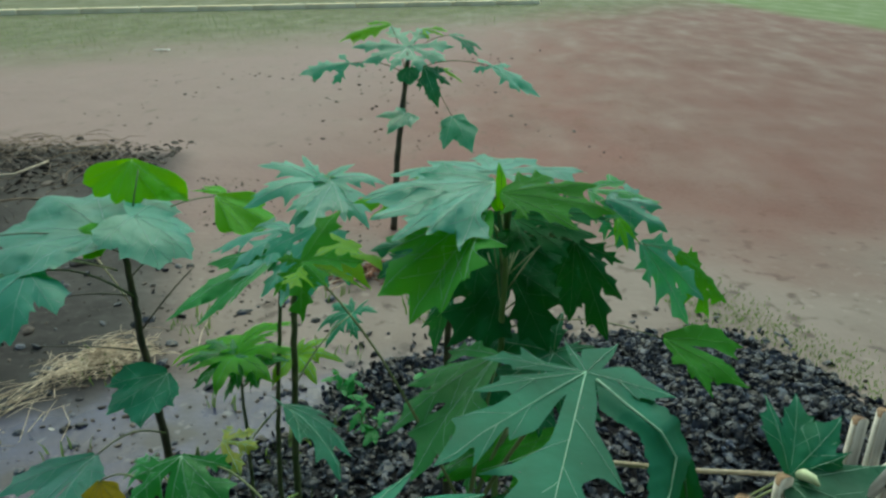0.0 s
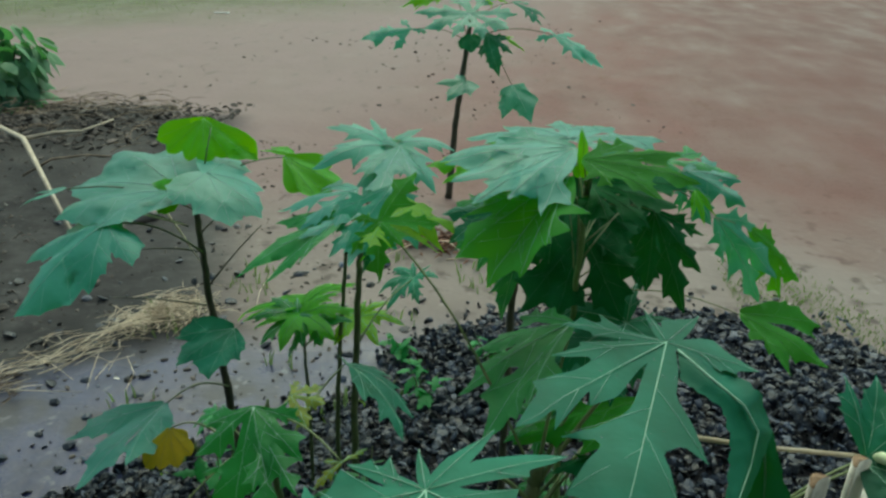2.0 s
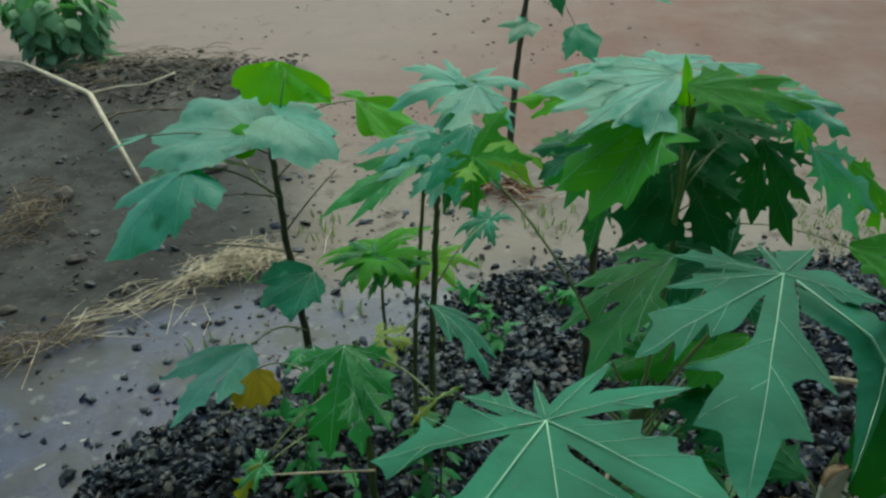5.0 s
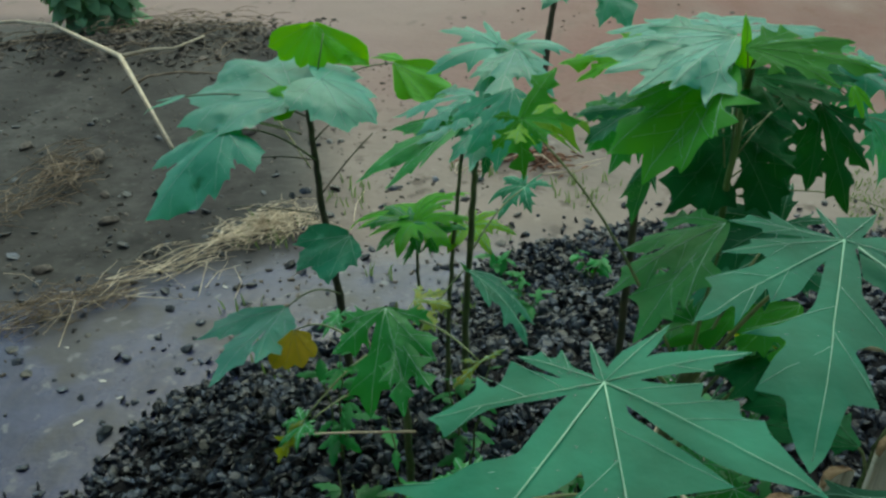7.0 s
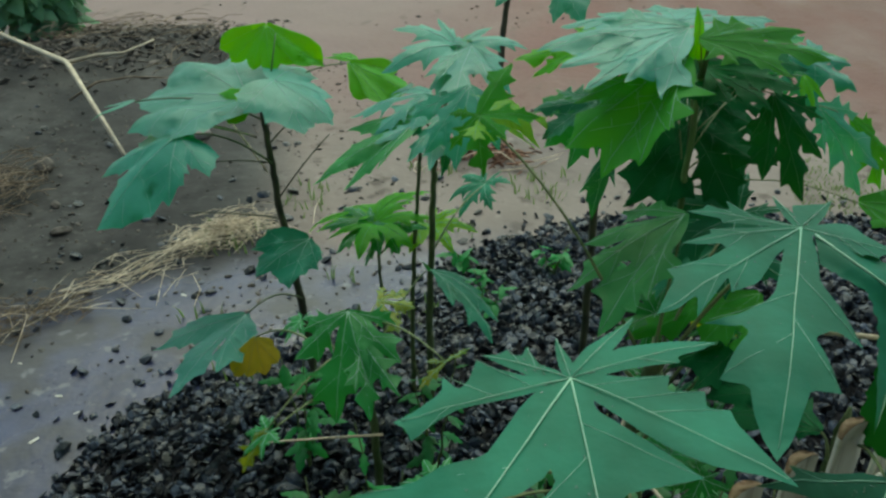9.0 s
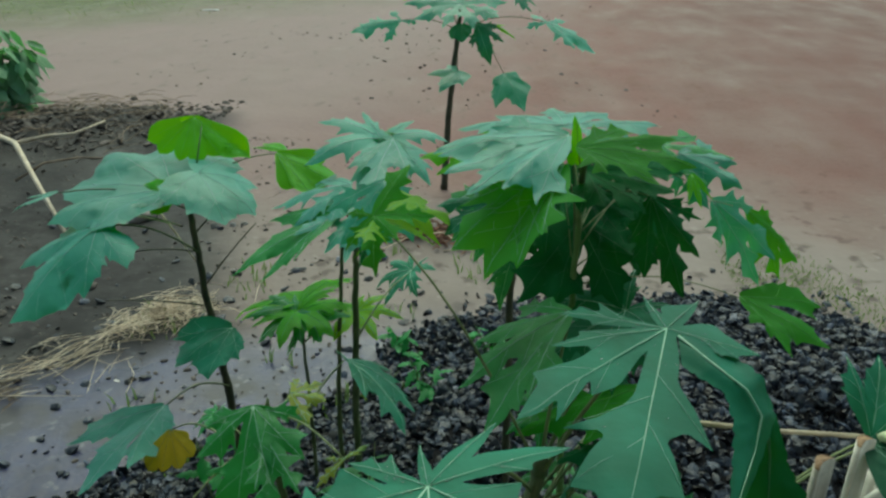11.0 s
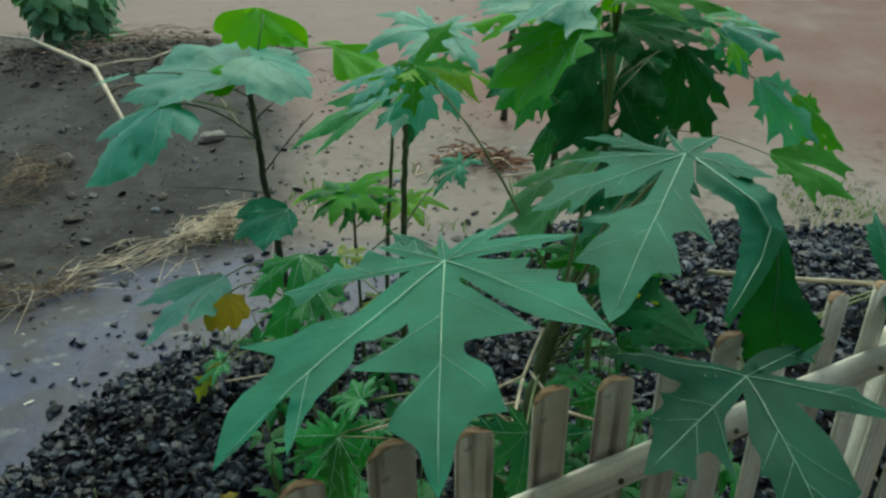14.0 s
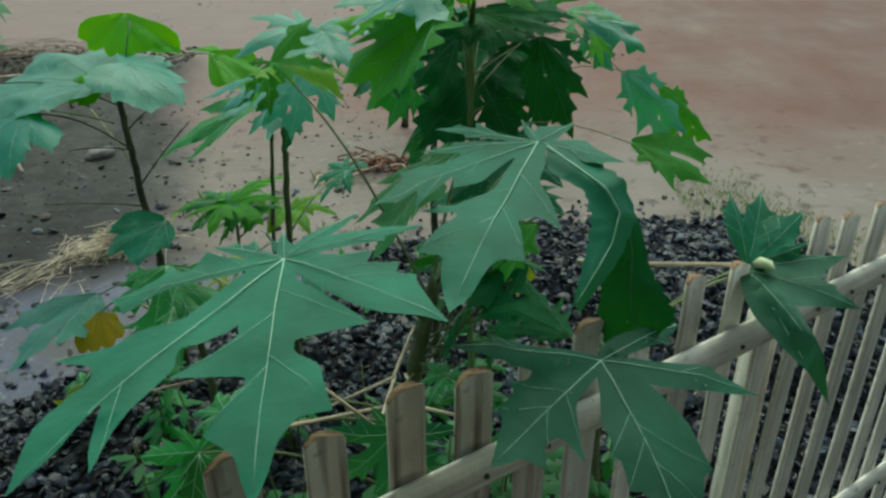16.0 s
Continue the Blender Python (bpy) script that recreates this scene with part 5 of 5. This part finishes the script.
ribbed_leaf("p8", (-0.278, 4.000, 1.000), (0, -0.45, 0.9), ((-0.175, 3.980, 0.973), (-0.154, 4.060, 0.990), (-0.246, 3.920, 0.959)), YOUNG, sides=DEEP)
ribbed_leaf("p8", (-0.151, 3.980, 0.979), (0.15, -0.3, 0.95), ((0.009, 3.950, 0.918), (-0.007, 3.900, 0.893), (-0.072, 4.060, 0.965)), LEAF, sides=DEEP)
ribbed_leaf("p8", (-0.616, 3.880, 0.854), (-0.1, -0.6, 0.8), ((-0.795, 3.860, 0.828), (-0.686, 3.800, 0.767), (-0.847, 3.840, 0.796), (-0.536, 3.880, 0.840), (-0.675, 3.950, 0.885)), SHEENLEAF, sides=DEEP, gain=1.2)
ribbed_leaf("p8", (0.057, 3.850, 0.856), (0.3, -0.5, 0.8), ((0.287, 3.820, 0.730), (0.188, 3.760, 0.756), (-0.022, 3.900, 0.883), (-0.041, 3.820, 0.833), (0.146, 3.920, 0.846)), SHEENLEAF, sides=DEEP, gain=1.2)
ribbed_leaf("p8", (-0.258, 3.780, 0.861), (0.1, -0.85, 0.5), ((-0.186, 3.700, 0.688, SAWN, SAWN), (-0.132, 3.740, 0.784), (-0.275, 3.720, 0.759), (-0.150, 3.800, 0.834)), sides=DEEP)
ribbed_leaf("p8", (-0.173, 3.900, 0.828), (0.3, -0.5, 0.8), ((-0.078, 3.880, 0.770), (-0.134, 3.950, 0.825)), YOUNG, sides=(SLIM, SLIM))
ribbed_leaf("p8", (-0.351, 3.880, 0.624), (0, -0.5, 0.85), ((-0.491, 3.820, 0.613), (-0.422, 3.700, 0.562), (-0.311, 3.720, 0.586), (-0.410, 3.980, 0.629)), SHEENLEAF, sides=(SAWN, FULL))
ribbed_leaf("p8", (-0.129, 3.900, 0.608), (0.1, -0.65, 0.75), ((-0.026, 3.720, 0.475), (-0.191, 3.840, 0.565), (-0.041, 3.860, 0.591), (-0.165, 3.740, 0.482)), SHEENLEAF, sides=(SAWN, FULL))
ribbed_leaf("p8", (-0.337, 3.920, 0.832), (0, -0.9, 0.4), ((-0.380, 3.850, 0.775), (-0.326, 3.840, 0.762), (-0.290, 3.860, 0.790)), sides=(WIDE, WIDE))

for a, b in (((-0.770, 1.69, 0.762), (-0.946, 1.75, 0.767)), ((-0.745, 1.69, 0.745), (-0.695, 1.75, 0.786)),
             ((-0.740, 1.69, 0.617), (-0.627, 1.75, 0.75)), ((-0.748, 1.69, 0.703), (-0.894, 1.70, 0.692)),
             ((-0.738, 1.69, 0.567), (-1.014, 1.75, 0.534))):
    bare_stalk("p1", a, b)
v, f = tube(((-0.727, 1.700, 0.879), (-0.719, 1.715, 0.930), (-0.714, 1.735, 0.972)), [0.0020, 0.0019, 0.0016], 6)
mesh_object("petiole", v, f, PALESTEM, PLANTS["p1"]["thing"])
v, f = tube(((-0.562, 1.060, 0.518), (-0.456, 1.020, 0.578), (-0.354, 0.980, 0.636)), [0.0013, 0.0017, 0.0019], 6)
mesh_object("dry_petiole", v, f, DRYWOOD, PLANTS["p7"]["thing"])
for points in (((-0.867, 1.780, 0.764), (-0.821, 1.760, 0.710), (-0.777, 1.740, 0.655)), ((-0.907, 1.690, 0.790), (-0.844, 1.690, 0.779), (-0.772, 1.690, 0.764))):
    v, f = tube(points, [0.0020, 0.0022, 0.0014], 6)
    mesh_object("dry_petiole", v, f, DRYWOOD, PLANTS["p1"]["thing"])
for points in (((-0.123, 0.80, 0.779), (-0.061, 0.78, 0.741), (-0.059, 0.90, 0.719)), ((-0.233, 0.78, 0.706), (-0.174, 0.78, 0.734), (-0.06, 0.92, 0.66)),
               ((-0.116, 0.80, 0.752), (-0.058, 0.88, 0.733), (-0.039, 0.945, 0.762)), ((0.034, 0.79, 0.753), (-0.012, 0.80, 0.755), (-0.05, 0.93, 0.70))):
    v, f = tube(points, [0.0016, 0.0022, 0.0024], 6)
    mesh_object("dry_petiole", v, f, DRYWOOD, PLANTS["p4"]["thing"])


v, f = tube([(0.379, 1.012, 0.828), (0.383, 1.000, 0.838), (0.388, 0.988, 0.842), (0.392, 0.978, 0.840)], [0.0035, 0.0075, 0.006, 0.0015], 8)
mesh_object("bud", v, f, material("cream_bud", (0.45, 0.55, 0.34), 0.5, 0.4, (0.6, 0.68, 0.48), 40), PLANTS["p5"]["thing"])
v, f = tube([(0.377, 1.012, 0.828), (0.261, 1.030, 0.815), (0.168, 1.060, 0.799)], [0.0030, 0.0033, 0.0036], 7)
mesh_object("petiole", v, f, DRYWOOD, PLANTS["p5"]["thing"])


def build_weed(x, y, height, count, seed, mat):
    """A tall soft weed: a few stems with many lance-shaped leaves."""
    r = random.Random(seed)
    weed = new("weed")
    tagged(weed, "slender green weed growing out of the stone heap", "weed", "weeds among the seedlings")
    z0 = heap_height(x, y)
    for k in range(3):
        a = r.uniform(0, 6.3)
        top = Vector((math.cos(a) * 0.05, math.sin(a) * 0.05, height * r.uniform(0.75, 1.0)))
        pts = bend((0, 0, 0), top, -0.01, 8, 0.004, r)
        v, f = tube(pts, [0.003 - 0.00025 * i for i in range(9)], 6)
        mesh_object("stem", v, f, PETIOLE, weed)
        for i in range(count):
            s = r.uniform(0.30, 1.0)
            p = pts[int(s * 8)]
            size = r.uniform(0.035, 0.075) * (1.15 - 0.4 * s)
            ang, droop = r.uniform(0, 6.3), r.uniform(-0.7, 0.25)
            m = Matrix.Translation(p) @ Euler((droop, r.uniform(-0.4, 0.4), ang)).to_matrix().to_4x4()
            prof = ((0, 0.03), (0.12, 0.09), (0.32, 0.20), (0.40, 0.13), (0.55, 0.24), (0.63, 0.13), (0.80, 0.12), (1.0, 0.0))
            verts, faces = [], []
            for u, w in prof:
                zc = 0.10 * u - 0.28 * u * u
                verts += [m @ (Vector((-w, u, zc - 0.25 * w)) * size), m @ (Vector((0, u, zc)) * size), m @ (Vector((w, u, zc - 0.25 * w)) * size)]
            for q in range(len(prof) - 1):
                o = q * 3
                faces += [(o, o + 1, o + 4, o + 3), (o + 1, o + 2, o + 5, o + 4)]
            mesh_object("leaf", verts, faces, mat, weed)
    weed.matrix_basis = pose(x, y, z0 - 0.01)


for n, (x, y, h, c, mat) in enumerate(((-0.36, 1.02, 0.50, 16, FRESH), (-0.46, 1.00, 0.42, 14, WEEDLEAF), (-0.24, 1.00, 0.48, 14, WEEDLEAF), (-0.33, 0.88, 0.46, 16, FRESH),
                                       (-0.10, 1.08, 0.56, 24, WEEDLEAF), (0.10, 1.10, 0.58, 26, WEEDLEAF), (0.05, 0.98, 0.64, 26, WEEDLEAF), (-0.18, 0.84, 0.52, 16, FRESH),
                                       (0.00, 1.05, 0.62, 24, WEEDLEAF), (0.20, 1.04, 0.60, 22, WEEDLEAF), (0.04, 0.86, 0.60, 18, WEEDLEAF), (0.12, 0.90, 0.66, 26, WEEDLEAF), (0.00, 0.82, 0.60, 20, WEEDLEAF), (0.22, 0.97, 0.62, 22, WEEDLEAF),
                                       (0.14, 0.95, 0.58, 14, FRESH), (-0.62, 1.35, 0.34, 12, FRESH), (-0.35, 1.36, 0.40, 12, WEEDLEAF), (0.02, 1.30, 0.48, 14, WEEDLEAF), (-0.27, 0.80, 0.62, 16, FRESH), (-0.689, 0.798, 0.36, 9, FRESH), (-0.30, 2.05, 0.16, 8, FRESH), (-0.12, 2.30, 0.14, 8, FRESH), (-0.42, 2.42, 0.13, 7, FRESH), (0.10, 2.10, 0.15, 8, FRESH))):
    build_weed(x, y, h, c, 40 + n, mat)


# ---------------------------------------------------------------- dry branch, straw, clods
def build_branch():
    thing = new("dry_branch")
    tagged(thing, "bleached dry forked branch lying on the dark soil", "branch")
    main = [(-4.107, 4.572, 0.160), (-3.887, 4.619, 0.170), (-3.577, 4.559, 0.170), (-2.787, 4.025, 0.160), (-2.423, 3.604, 0.110), (-2.020, 3.146, 0.030)]
    v, f = tube(main, [0.010, 0.011, 0.012, 0.016, 0.0115, 0.009], 8)
    mesh_object("limb", v, f, DRYWOOD, thing)
    v, f = tube([(-2.787, 4.025, 0.160), (-2.625, 4.076, 0.190), (-2.498, 4.127, 0.190), (-2.394, 4.289, 0.220)], [0.0115, 0.0095, 0.008, 0.005], 7)
    mesh_object("side_branch", v, f, DRYWOOD, thing)
    v, f = tube([(-2.617, 3.720, 0.060), (-2.515, 3.835, 0.120), (-2.358, 3.904, 0.130), (-2.161, 3.935, 0.120)], [0.006, 0.006, 0.005, 0.003], 6)
    mesh_object("side_branch", v, f, TWIG, thing)


build_branch()


def strands(path, count, spread, length, radius, mat, name, rng, along=0.8, lift=0.05):
    pieces = []
    pts = [Vector(p) for p in path]
    for _ in range(count):
        k = rng.randrange(len(pts) - 1)
        s = rng.random()
        c = pts[k].lerp(pts[k + 1], s) + Vector((rng.gauss(0, spread), rng.gauss(0, spread), 0))
        d = (pts[k + 1] - pts[k]).normalized()
        ang = math.atan2(d.y, d.x) + rng.gauss(0, along)
        half = length * rng.uniform(0.3, 1.0) / 2
        z = earth_height(c.x, c.y) + rng.random() * lift
        e = Vector((math.cos(ang), math.sin(ang), rng.uniform(-0.15, 0.15))) * half
        m = c + Vector((0, 0, z + 0.012 * rng.random()))
        a, b = m - e, m + e
        a.z, b.z = max(a.z, 0.004), max(b.z, 0.004)
        mid = m + Vector((rng.gauss(0, 0.15), rng.gauss(0, 0.15), rng.random() * 0.25)) * half
        pieces.append(tube([a, mid, b], [radius * rng.uniform(0.6, 1.2), radius, radius * 0.5], 3, False))
    v, f = joined(pieces)
    return mesh_object(name, v, f, mat)


rng = random.Random(21)
tagged(strands([(-1.66, 2.06, 0), (-1.52, 2.21, 0), (-1.42, 2.40, 0), (-1.28, 2.54, 0)],
               46, 0.028, 0.30, 0.0018, STRAW, "dry_straw", rng, 0.30, 0.022), "pale dry straw strewn in a sheaf on the wet soil", "straw", kind="stuff")
tagged(strands([(-1.40, 2.42, 0), (-1.30, 2.54, 0), (-1.20, 2.60, 0)],
               300, 0.052, 0.13, 0.0015, STRAW, "tangled_straw", rng, 1.4, 0.05), "tangled tuft of dry straw at the end of the sheaf", "straw", kind="stuff")
tagged(strands([(-1.92, 1.84, 0), (-1.78, 1.94, 0), (-1.62, 2.04, 0)],
               280, 0.062, 0.11, 0.0015, ROTTEN, "rotting_straw", rng, 1.6, 0.03), "brown rotting straw tangled on the wet soil", "straw", kind="stuff")
tagged(strands([(-1.95, 1.80, 0), (-1.7, 2.0, 0), (-1.5, 2.3, 0), (-1.1, 2.7, 0)],
               46, 0.13, 0.30, 0.0013, STRAW, "loose_straw", rng, 0.9, 0.02), "loose pale straws on the wet soil", "straw", kind="stuff")
tagged(strands([(-3.9, 4.6, 0), (-3.0, 4.75, 0), (-2.2, 4.85, 0)], 230, 0.24, 0.32, 0.0023, TWIG, "dry_brush", rng, 1.4, 0.10),
       "brown dry brushwood on a low bank of soil", "brushwood", kind="stuff")
tagged(strands([(-2.35, 2.35, 0), (-2.30, 2.75, 0), (-2.45, 3.0, 0)], 160, 0.06, 0.25, 0.0022, TWIG, "dry_twigs", rng, 0.8, 0.08),
       "small tangle of dry twigs on the wet soil", "twigs", kind="stuff")


tagged(strands([(-0.62, 3.32, 0), (-0.44, 3.38, 0), (-0.30, 3.30, 0)], 150, 0.055, 0.10, 0.0050, DEADLEAF, "dead_leaf_litter", rng, 1.5, 0.035),
       "reddish brown dead leaf litter on the bare ground", "leaf litter", kind="stuff")
tagged(strands([(-0.70, 3.20, 0), (-0.44, 3.30, 0), (-0.16, 3.22, 0)], 9, 0.06, 0.30, 0.0028, STRAW, "pale_twigs", rng, 0.4, 0.05),
       "pale dry twigs lying over dead leaf litter", "twigs", kind="stuff")


def scatter(name, label, category, inside, box, count, sizes, mat, rng):
    shapes = [rock(rng, 1.0) for _ in range(8)]
    pieces = []
    for x, y in spots(inside, box, count, rng):
        s = rng.choice(sizes) * rng.uniform(0.6, 1.2)
        m = Matrix.LocRotScale((x, y, earth_height(x, y) + s * 0.12), Euler((rng.gauss(0, 0.4), rng.gauss(0, 0.4), rng.uniform(0, 6.3))), (s, s, s))
        pieces.append(turned(shapes[rng.randrange(8)], m))
    v, f = joined(pieces)
    return tagged(mesh_object(name, v, f, mat, smooth=False), label, category, kind="stuff")


scatter("soil_clods", "dark clods of soil on a low bank", "soil", lambda x, y, r: mound(x, y) * 12 > r.random(), (-4.6, 4.0, -2.0, 5.6), 1700,
        (0.008, 0.013, 0.02, 0.032), CLOD, rng)
scatter("loose_pebbles", "small dark pebbles scattered over the wet soil", "pebbles",
        lambda x, y, r: heap_inside(x, y) < -0.05 and r.random() < math.exp(-((x + 1.6) ** 2 + (y - 2.2) ** 2) / 1.2), (-3.6, 1.0, 0.6, 4.6), 380,
        (0.006, 0.010, 0.016, 0.024, 0.032), STONE, rng)
scatter("soil_crumbs", "fine dark crumbs strewn over the wet soil", "soil", lambda x, y, r: heap_inside(x, y) < -0.05 and noise.noise((x * 1.7, y * 1.7, 8)) > r.uniform(-0.7, 0.4),
        (-3.8, 1.6, -0.5, 4.7), 2200, (0.004, 0.006, 0.009, 0.012), CLOD, rng)


scatter("yard_specks", "dark lumps and weeds scattered on the red yard", "soil", lambda x, y, r: noise.noise((x * 0.8, y * 0.8, 6)) > -0.05, (-3.4, 5.4, 1.0, 10.5), 150,
        (0.010, 0.014, 0.020), CLOD, rng)


def lone_stone(x, y, size, mat, label):
    r = random.Random(int(abs(x) * 100))
    bm = bmesh.new()
    bmesh.ops.create_icosphere(bm, subdivisions=3, radius=1)
    for v in bm.verts:
        k = 1 + 0.25 * noise.noise(v.co * 1.3 + Vector((x, y, 0))) + 0.08 * noise.noise(v.co * 4)
        v.co = Vector((v.co.x * 1.25 * k, v.co.y * 0.8 * k, v.co.z * 0.5 * k)) * size
    me = bpy.data.meshes.new("stone")
    bm.to_mesh(me)
    bm.free()
    me.materials.append(mat)
    me.polygons.foreach_set("use_smooth", [True] * len(me.polygons))
    ob = new("stone", me)
    ob.matrix_basis = pose(x, y, earth_height(x, y) + size * 0.25, 0, 0, r.uniform(0, 360))
    tagged(ob, label, "stone", "stones on the soil")


PALE = material("pale_wet_stone", (0.09, 0.075, 0.070), 0.5, 0.4, (0.17, 0.15, 0.14), 18, bump=0.6, bump_scale=60)
lone_stone(-1.80, 3.42, 0.058, PALE, "pale flat stone lying on the wet soil")
for x, y, s in ((-2.35, 3.05, 0.05), (-1.95, 2.51, 0.03), (-1.98, 2.15, 0.028), (-2.75, 3.1, 0.03), (-1.70, 2.75, 0.025), (-2.1, 2.72, 0.022)):
    lone_stone(x, y, s, CLOD, "dark lump of soil on the wet ground")


SCRAP = material("pale_scrap", (0.46, 0.44, 0.42), 0.7, 0.3, (0.62, 0.60, 0.58), 40)


def build_scrap(x, y, length, turn, seed, label):
    """A crumpled pale scrap."""
    r = random.Random(seed)
    w, h = 7, 4
    verts = [((i / (w - 1) - 0.5) * length, (j / (h - 1) - 0.5) * length * 0.4 * (1 - 0.6 * abs(i / (w - 1) - 0.5)), (0.05 + 0.09 * r.random()) * length)
             for j in range(h) for i in range(w)]
    faces = [(j * w + i, j * w + i + 1, (j + 1) * w + i + 1, (j + 1) * w + i) for j in range(h - 1) for i in range(w - 1)]
    ob = mesh_object("litter_scrap", verts, faces, SCRAP, smooth=False)
    ob.modifiers.new("thickness", "SOLIDIFY").thickness = 0.02 * length
    ob.matrix_basis = pose(x, y, earth_height(x, y) - 0.04 * length, 0, 0, turn)
    tagged(ob, label, "litter", "scraps of litter")


build_scrap(-3.96, 9.95, 0.20, 12, 3, "crumpled pale scrap of litter on the yard")
for n, (x, y, s, turn) in enumerate(((-1.431, 1.651, 0.022, 0), (-1.397, 1.486, 0.026, 60), (-1.176, 1.512, 0.020, 110), (-1.295, 2.148, 0.022, -15), (-1.347, 1.597, 0.016, 40), (-1.618, 1.763, 0.014, 170))):
    build_scrap(x, y, s, turn, 10 + n, "small pale scrap of dead leaf on the wet soil")


# ---------------------------------------------------------------- grass
def tufts(name, label, inside, box, count, height, rng, mat=GRASS):
    pieces = []
    for x, y in spots(inside, box, count, rng):
        h = height * rng.uniform(0.4, 1.2)
        w = h * 0.05 + 0.0015
        a = rng.uniform(0, 6.3)
        lean = Vector((math.cos(a * 3), math.sin(a * 3), 0)) * h * rng.uniform(0.1, 0.6)
        side = Vector((math.cos(a), math.sin(a), 0)) * w
        p = Vector((x, y, earth_height(x, y)))
        q = p + lean * 0.35 + Vector((0, 0, h * 0.6))
        t = p + lean + Vector((0, 0, h))
        pieces.append(([p - side, p + side, q + side * 0.7, q - side * 0.7, t], [(0, 1, 2, 3), (3, 2, 4)]))
    v, f = joined(pieces)
    return tagged(mesh_object(name, v, f, mat), label, "grass", kind="stuff")


def fringe(x, y, r):
    d = -heap_inside(x, y)
    return x > 0.8 and 0.0 < d < 0.75 and r.random() < math.exp(-((d - 0.2) / 0.25) ** 2)


tufts("grass_fringe", "thin grass along the edge of the stone heap", fringe, (0.8, 1.5, 2.6, 3.9), 5200, 0.016, rng)
tufts("far_grass", "short green grass at the far edge of the yard",
      lambda x, y, r: (-0.5 * x + 0.55 * y) > 7.0 + 2.0 * r.random() and y < 16.6 + 0.39 * x, (-12, 9, 3, 20), 9000, 0.03, rng)
tufts("weeds_on_soil", "sparse low weeds on the wet soil", lambda x, y, r: heap_inside(x, y) < 0.3 and noise.noise((x * 3, y * 3, 2)) > 0.25,
      (-1.4, 1.6, 0.2, 3.2), 260, 0.05, rng)


# ---------------------------------------------------------------- kerb and bush far off
def build_kerb():
    kerb = new("kerb")
    tagged(kerb, "pale concrete kerb along the far side of the yard", "kerb", kind="structure")
    a, b = Vector((-14.0, 11.3, 0)), Vector((5.5, 19.2, 0))
    d = (b - a).normalized()
    n = Vector((-d.y, d.x, 0))
    for i in range(17):
        p = a + d * (i * 1.0)
        bm = bmesh.new()
        bmesh.ops.create_cube(bm, size=1)
        for v in bm.verts:
            v.co = Vector((v.co.x * 0.99, v.co.y * 0.16, (v.co.z + 0.5) * 0.11 - 0.02))
        bmesh.ops.bevel(bm, geom=[e for e in bm.edges], offset=0.012, segments=2, affect="EDGES")
        me = bpy.data.meshes.new("kerb_block")
        bm.to_mesh(me)
        bm.free()
        me.materials.append(KERB)
        ob = new("kerb_block", me)
        ob.parent = kerb
        ob.matrix_basis = Matrix.Translation(p) @ pose(0, 0, 0, 0, 0, math.degrees(math.atan2(d.y, d.x)))


build_kerb()


def build_bush(x, y, width, height, count, rng):
    bush = new("bush")
    tagged(bush, "leafy green bush at the edge of the wet soil", "bush")
    ends = []
    for i in range(9):
        a = i * 2.4
        e = Vector((math.cos(a) * width * rng.uniform(0.1, 0.42), math.sin(a) * width * rng.uniform(0.1, 0.42), height * rng.uniform(0.45, 0.9)))
        v, f = tube(bend((0, 0, 0), e, -0.03, 5, 0.01, rng), [0.012, 0.010, 0.008, 0.007, 0.005, 0.003], 5)
        mesh_object("branch", v, f, DARKSTEM, bush)
        ends.append(e)
    leaves = []
    for _ in range(count):
        e = rng.choice(ends)
        c = e * rng.uniform(0.35, 1.08) + Vector((rng.uniform(-0.12, 0.12), rng.uniform(-0.12, 0.12), rng.uniform(-0.12, 0.08)))
        s = rng.uniform(0.055, 0.10)
        m = Matrix.Translation(c) @ Euler((rng.uniform(-1.3, -0.1), rng.uniform(-0.5, 0.5), math.atan2(c.y, c.x) - 1.57 + rng.gauss(0, 0.7))).to_matrix().to_4x4()
        pts = [(0, 0, 0), (0.5, 0.35, -0.05), (0.62, 0.9, -0.14), (0, 1.8, -0.4), (-0.62, 0.9, -0.14), (-0.5, 0.35, -0.05), (0, 0.8, 0.05)]
        leaves.append(([m @ (Vector(p) * s) for p in pts], [(0, 1, 6), (1, 2, 6), (2, 3, 6), (3, 4, 6), (4, 5, 6), (5, 0, 6)]))
    v, f = joined(leaves)
    mesh_object("foliage", v, f, BUSHLEAF, bush)
    bush.matrix_basis = pose(x, y, earth_height(x, y))


build_bush(-3.56, 5.0, 0.92, 0.62, 420, rng)


# ---------------------------------------------------------------- fallen leaf
def build_fallen_leaf(x, y, size):
    """A small yellow leaf with ragged lobes lying among the stones."""
    edge = [(a, 1.0 if k % 2 else 0.62) for k, a in enumerate(range(0, 360, 30))]
    verts = [Vector((0, 0, 0.004))] + [Vector((math.cos(radians(a)) * r, math.sin(radians(a)) * r * 0.8, 0.004 + 0.15 * (k % 3))) * size for k, (a, r) in enumerate(edge)]
    faces = [(0, 1 + k, 1 + (k + 1) % 12) for k in range(12)]
    ob = mesh_object("fallen_leaf", verts, faces, YELLOW)
    ob.modifiers.new("thickness", "SOLIDIFY").thickness = 0.0008
    ob.matrix_basis = pose(x, y, heap_height(x, y) + earth_height(x, y) + 0.02, 8, 0, 20)
    tagged(ob, "small bright yellow fallen leaf on black stones", "leaf")


build_fallen_leaf(-0.65, 1.14, 0.022)
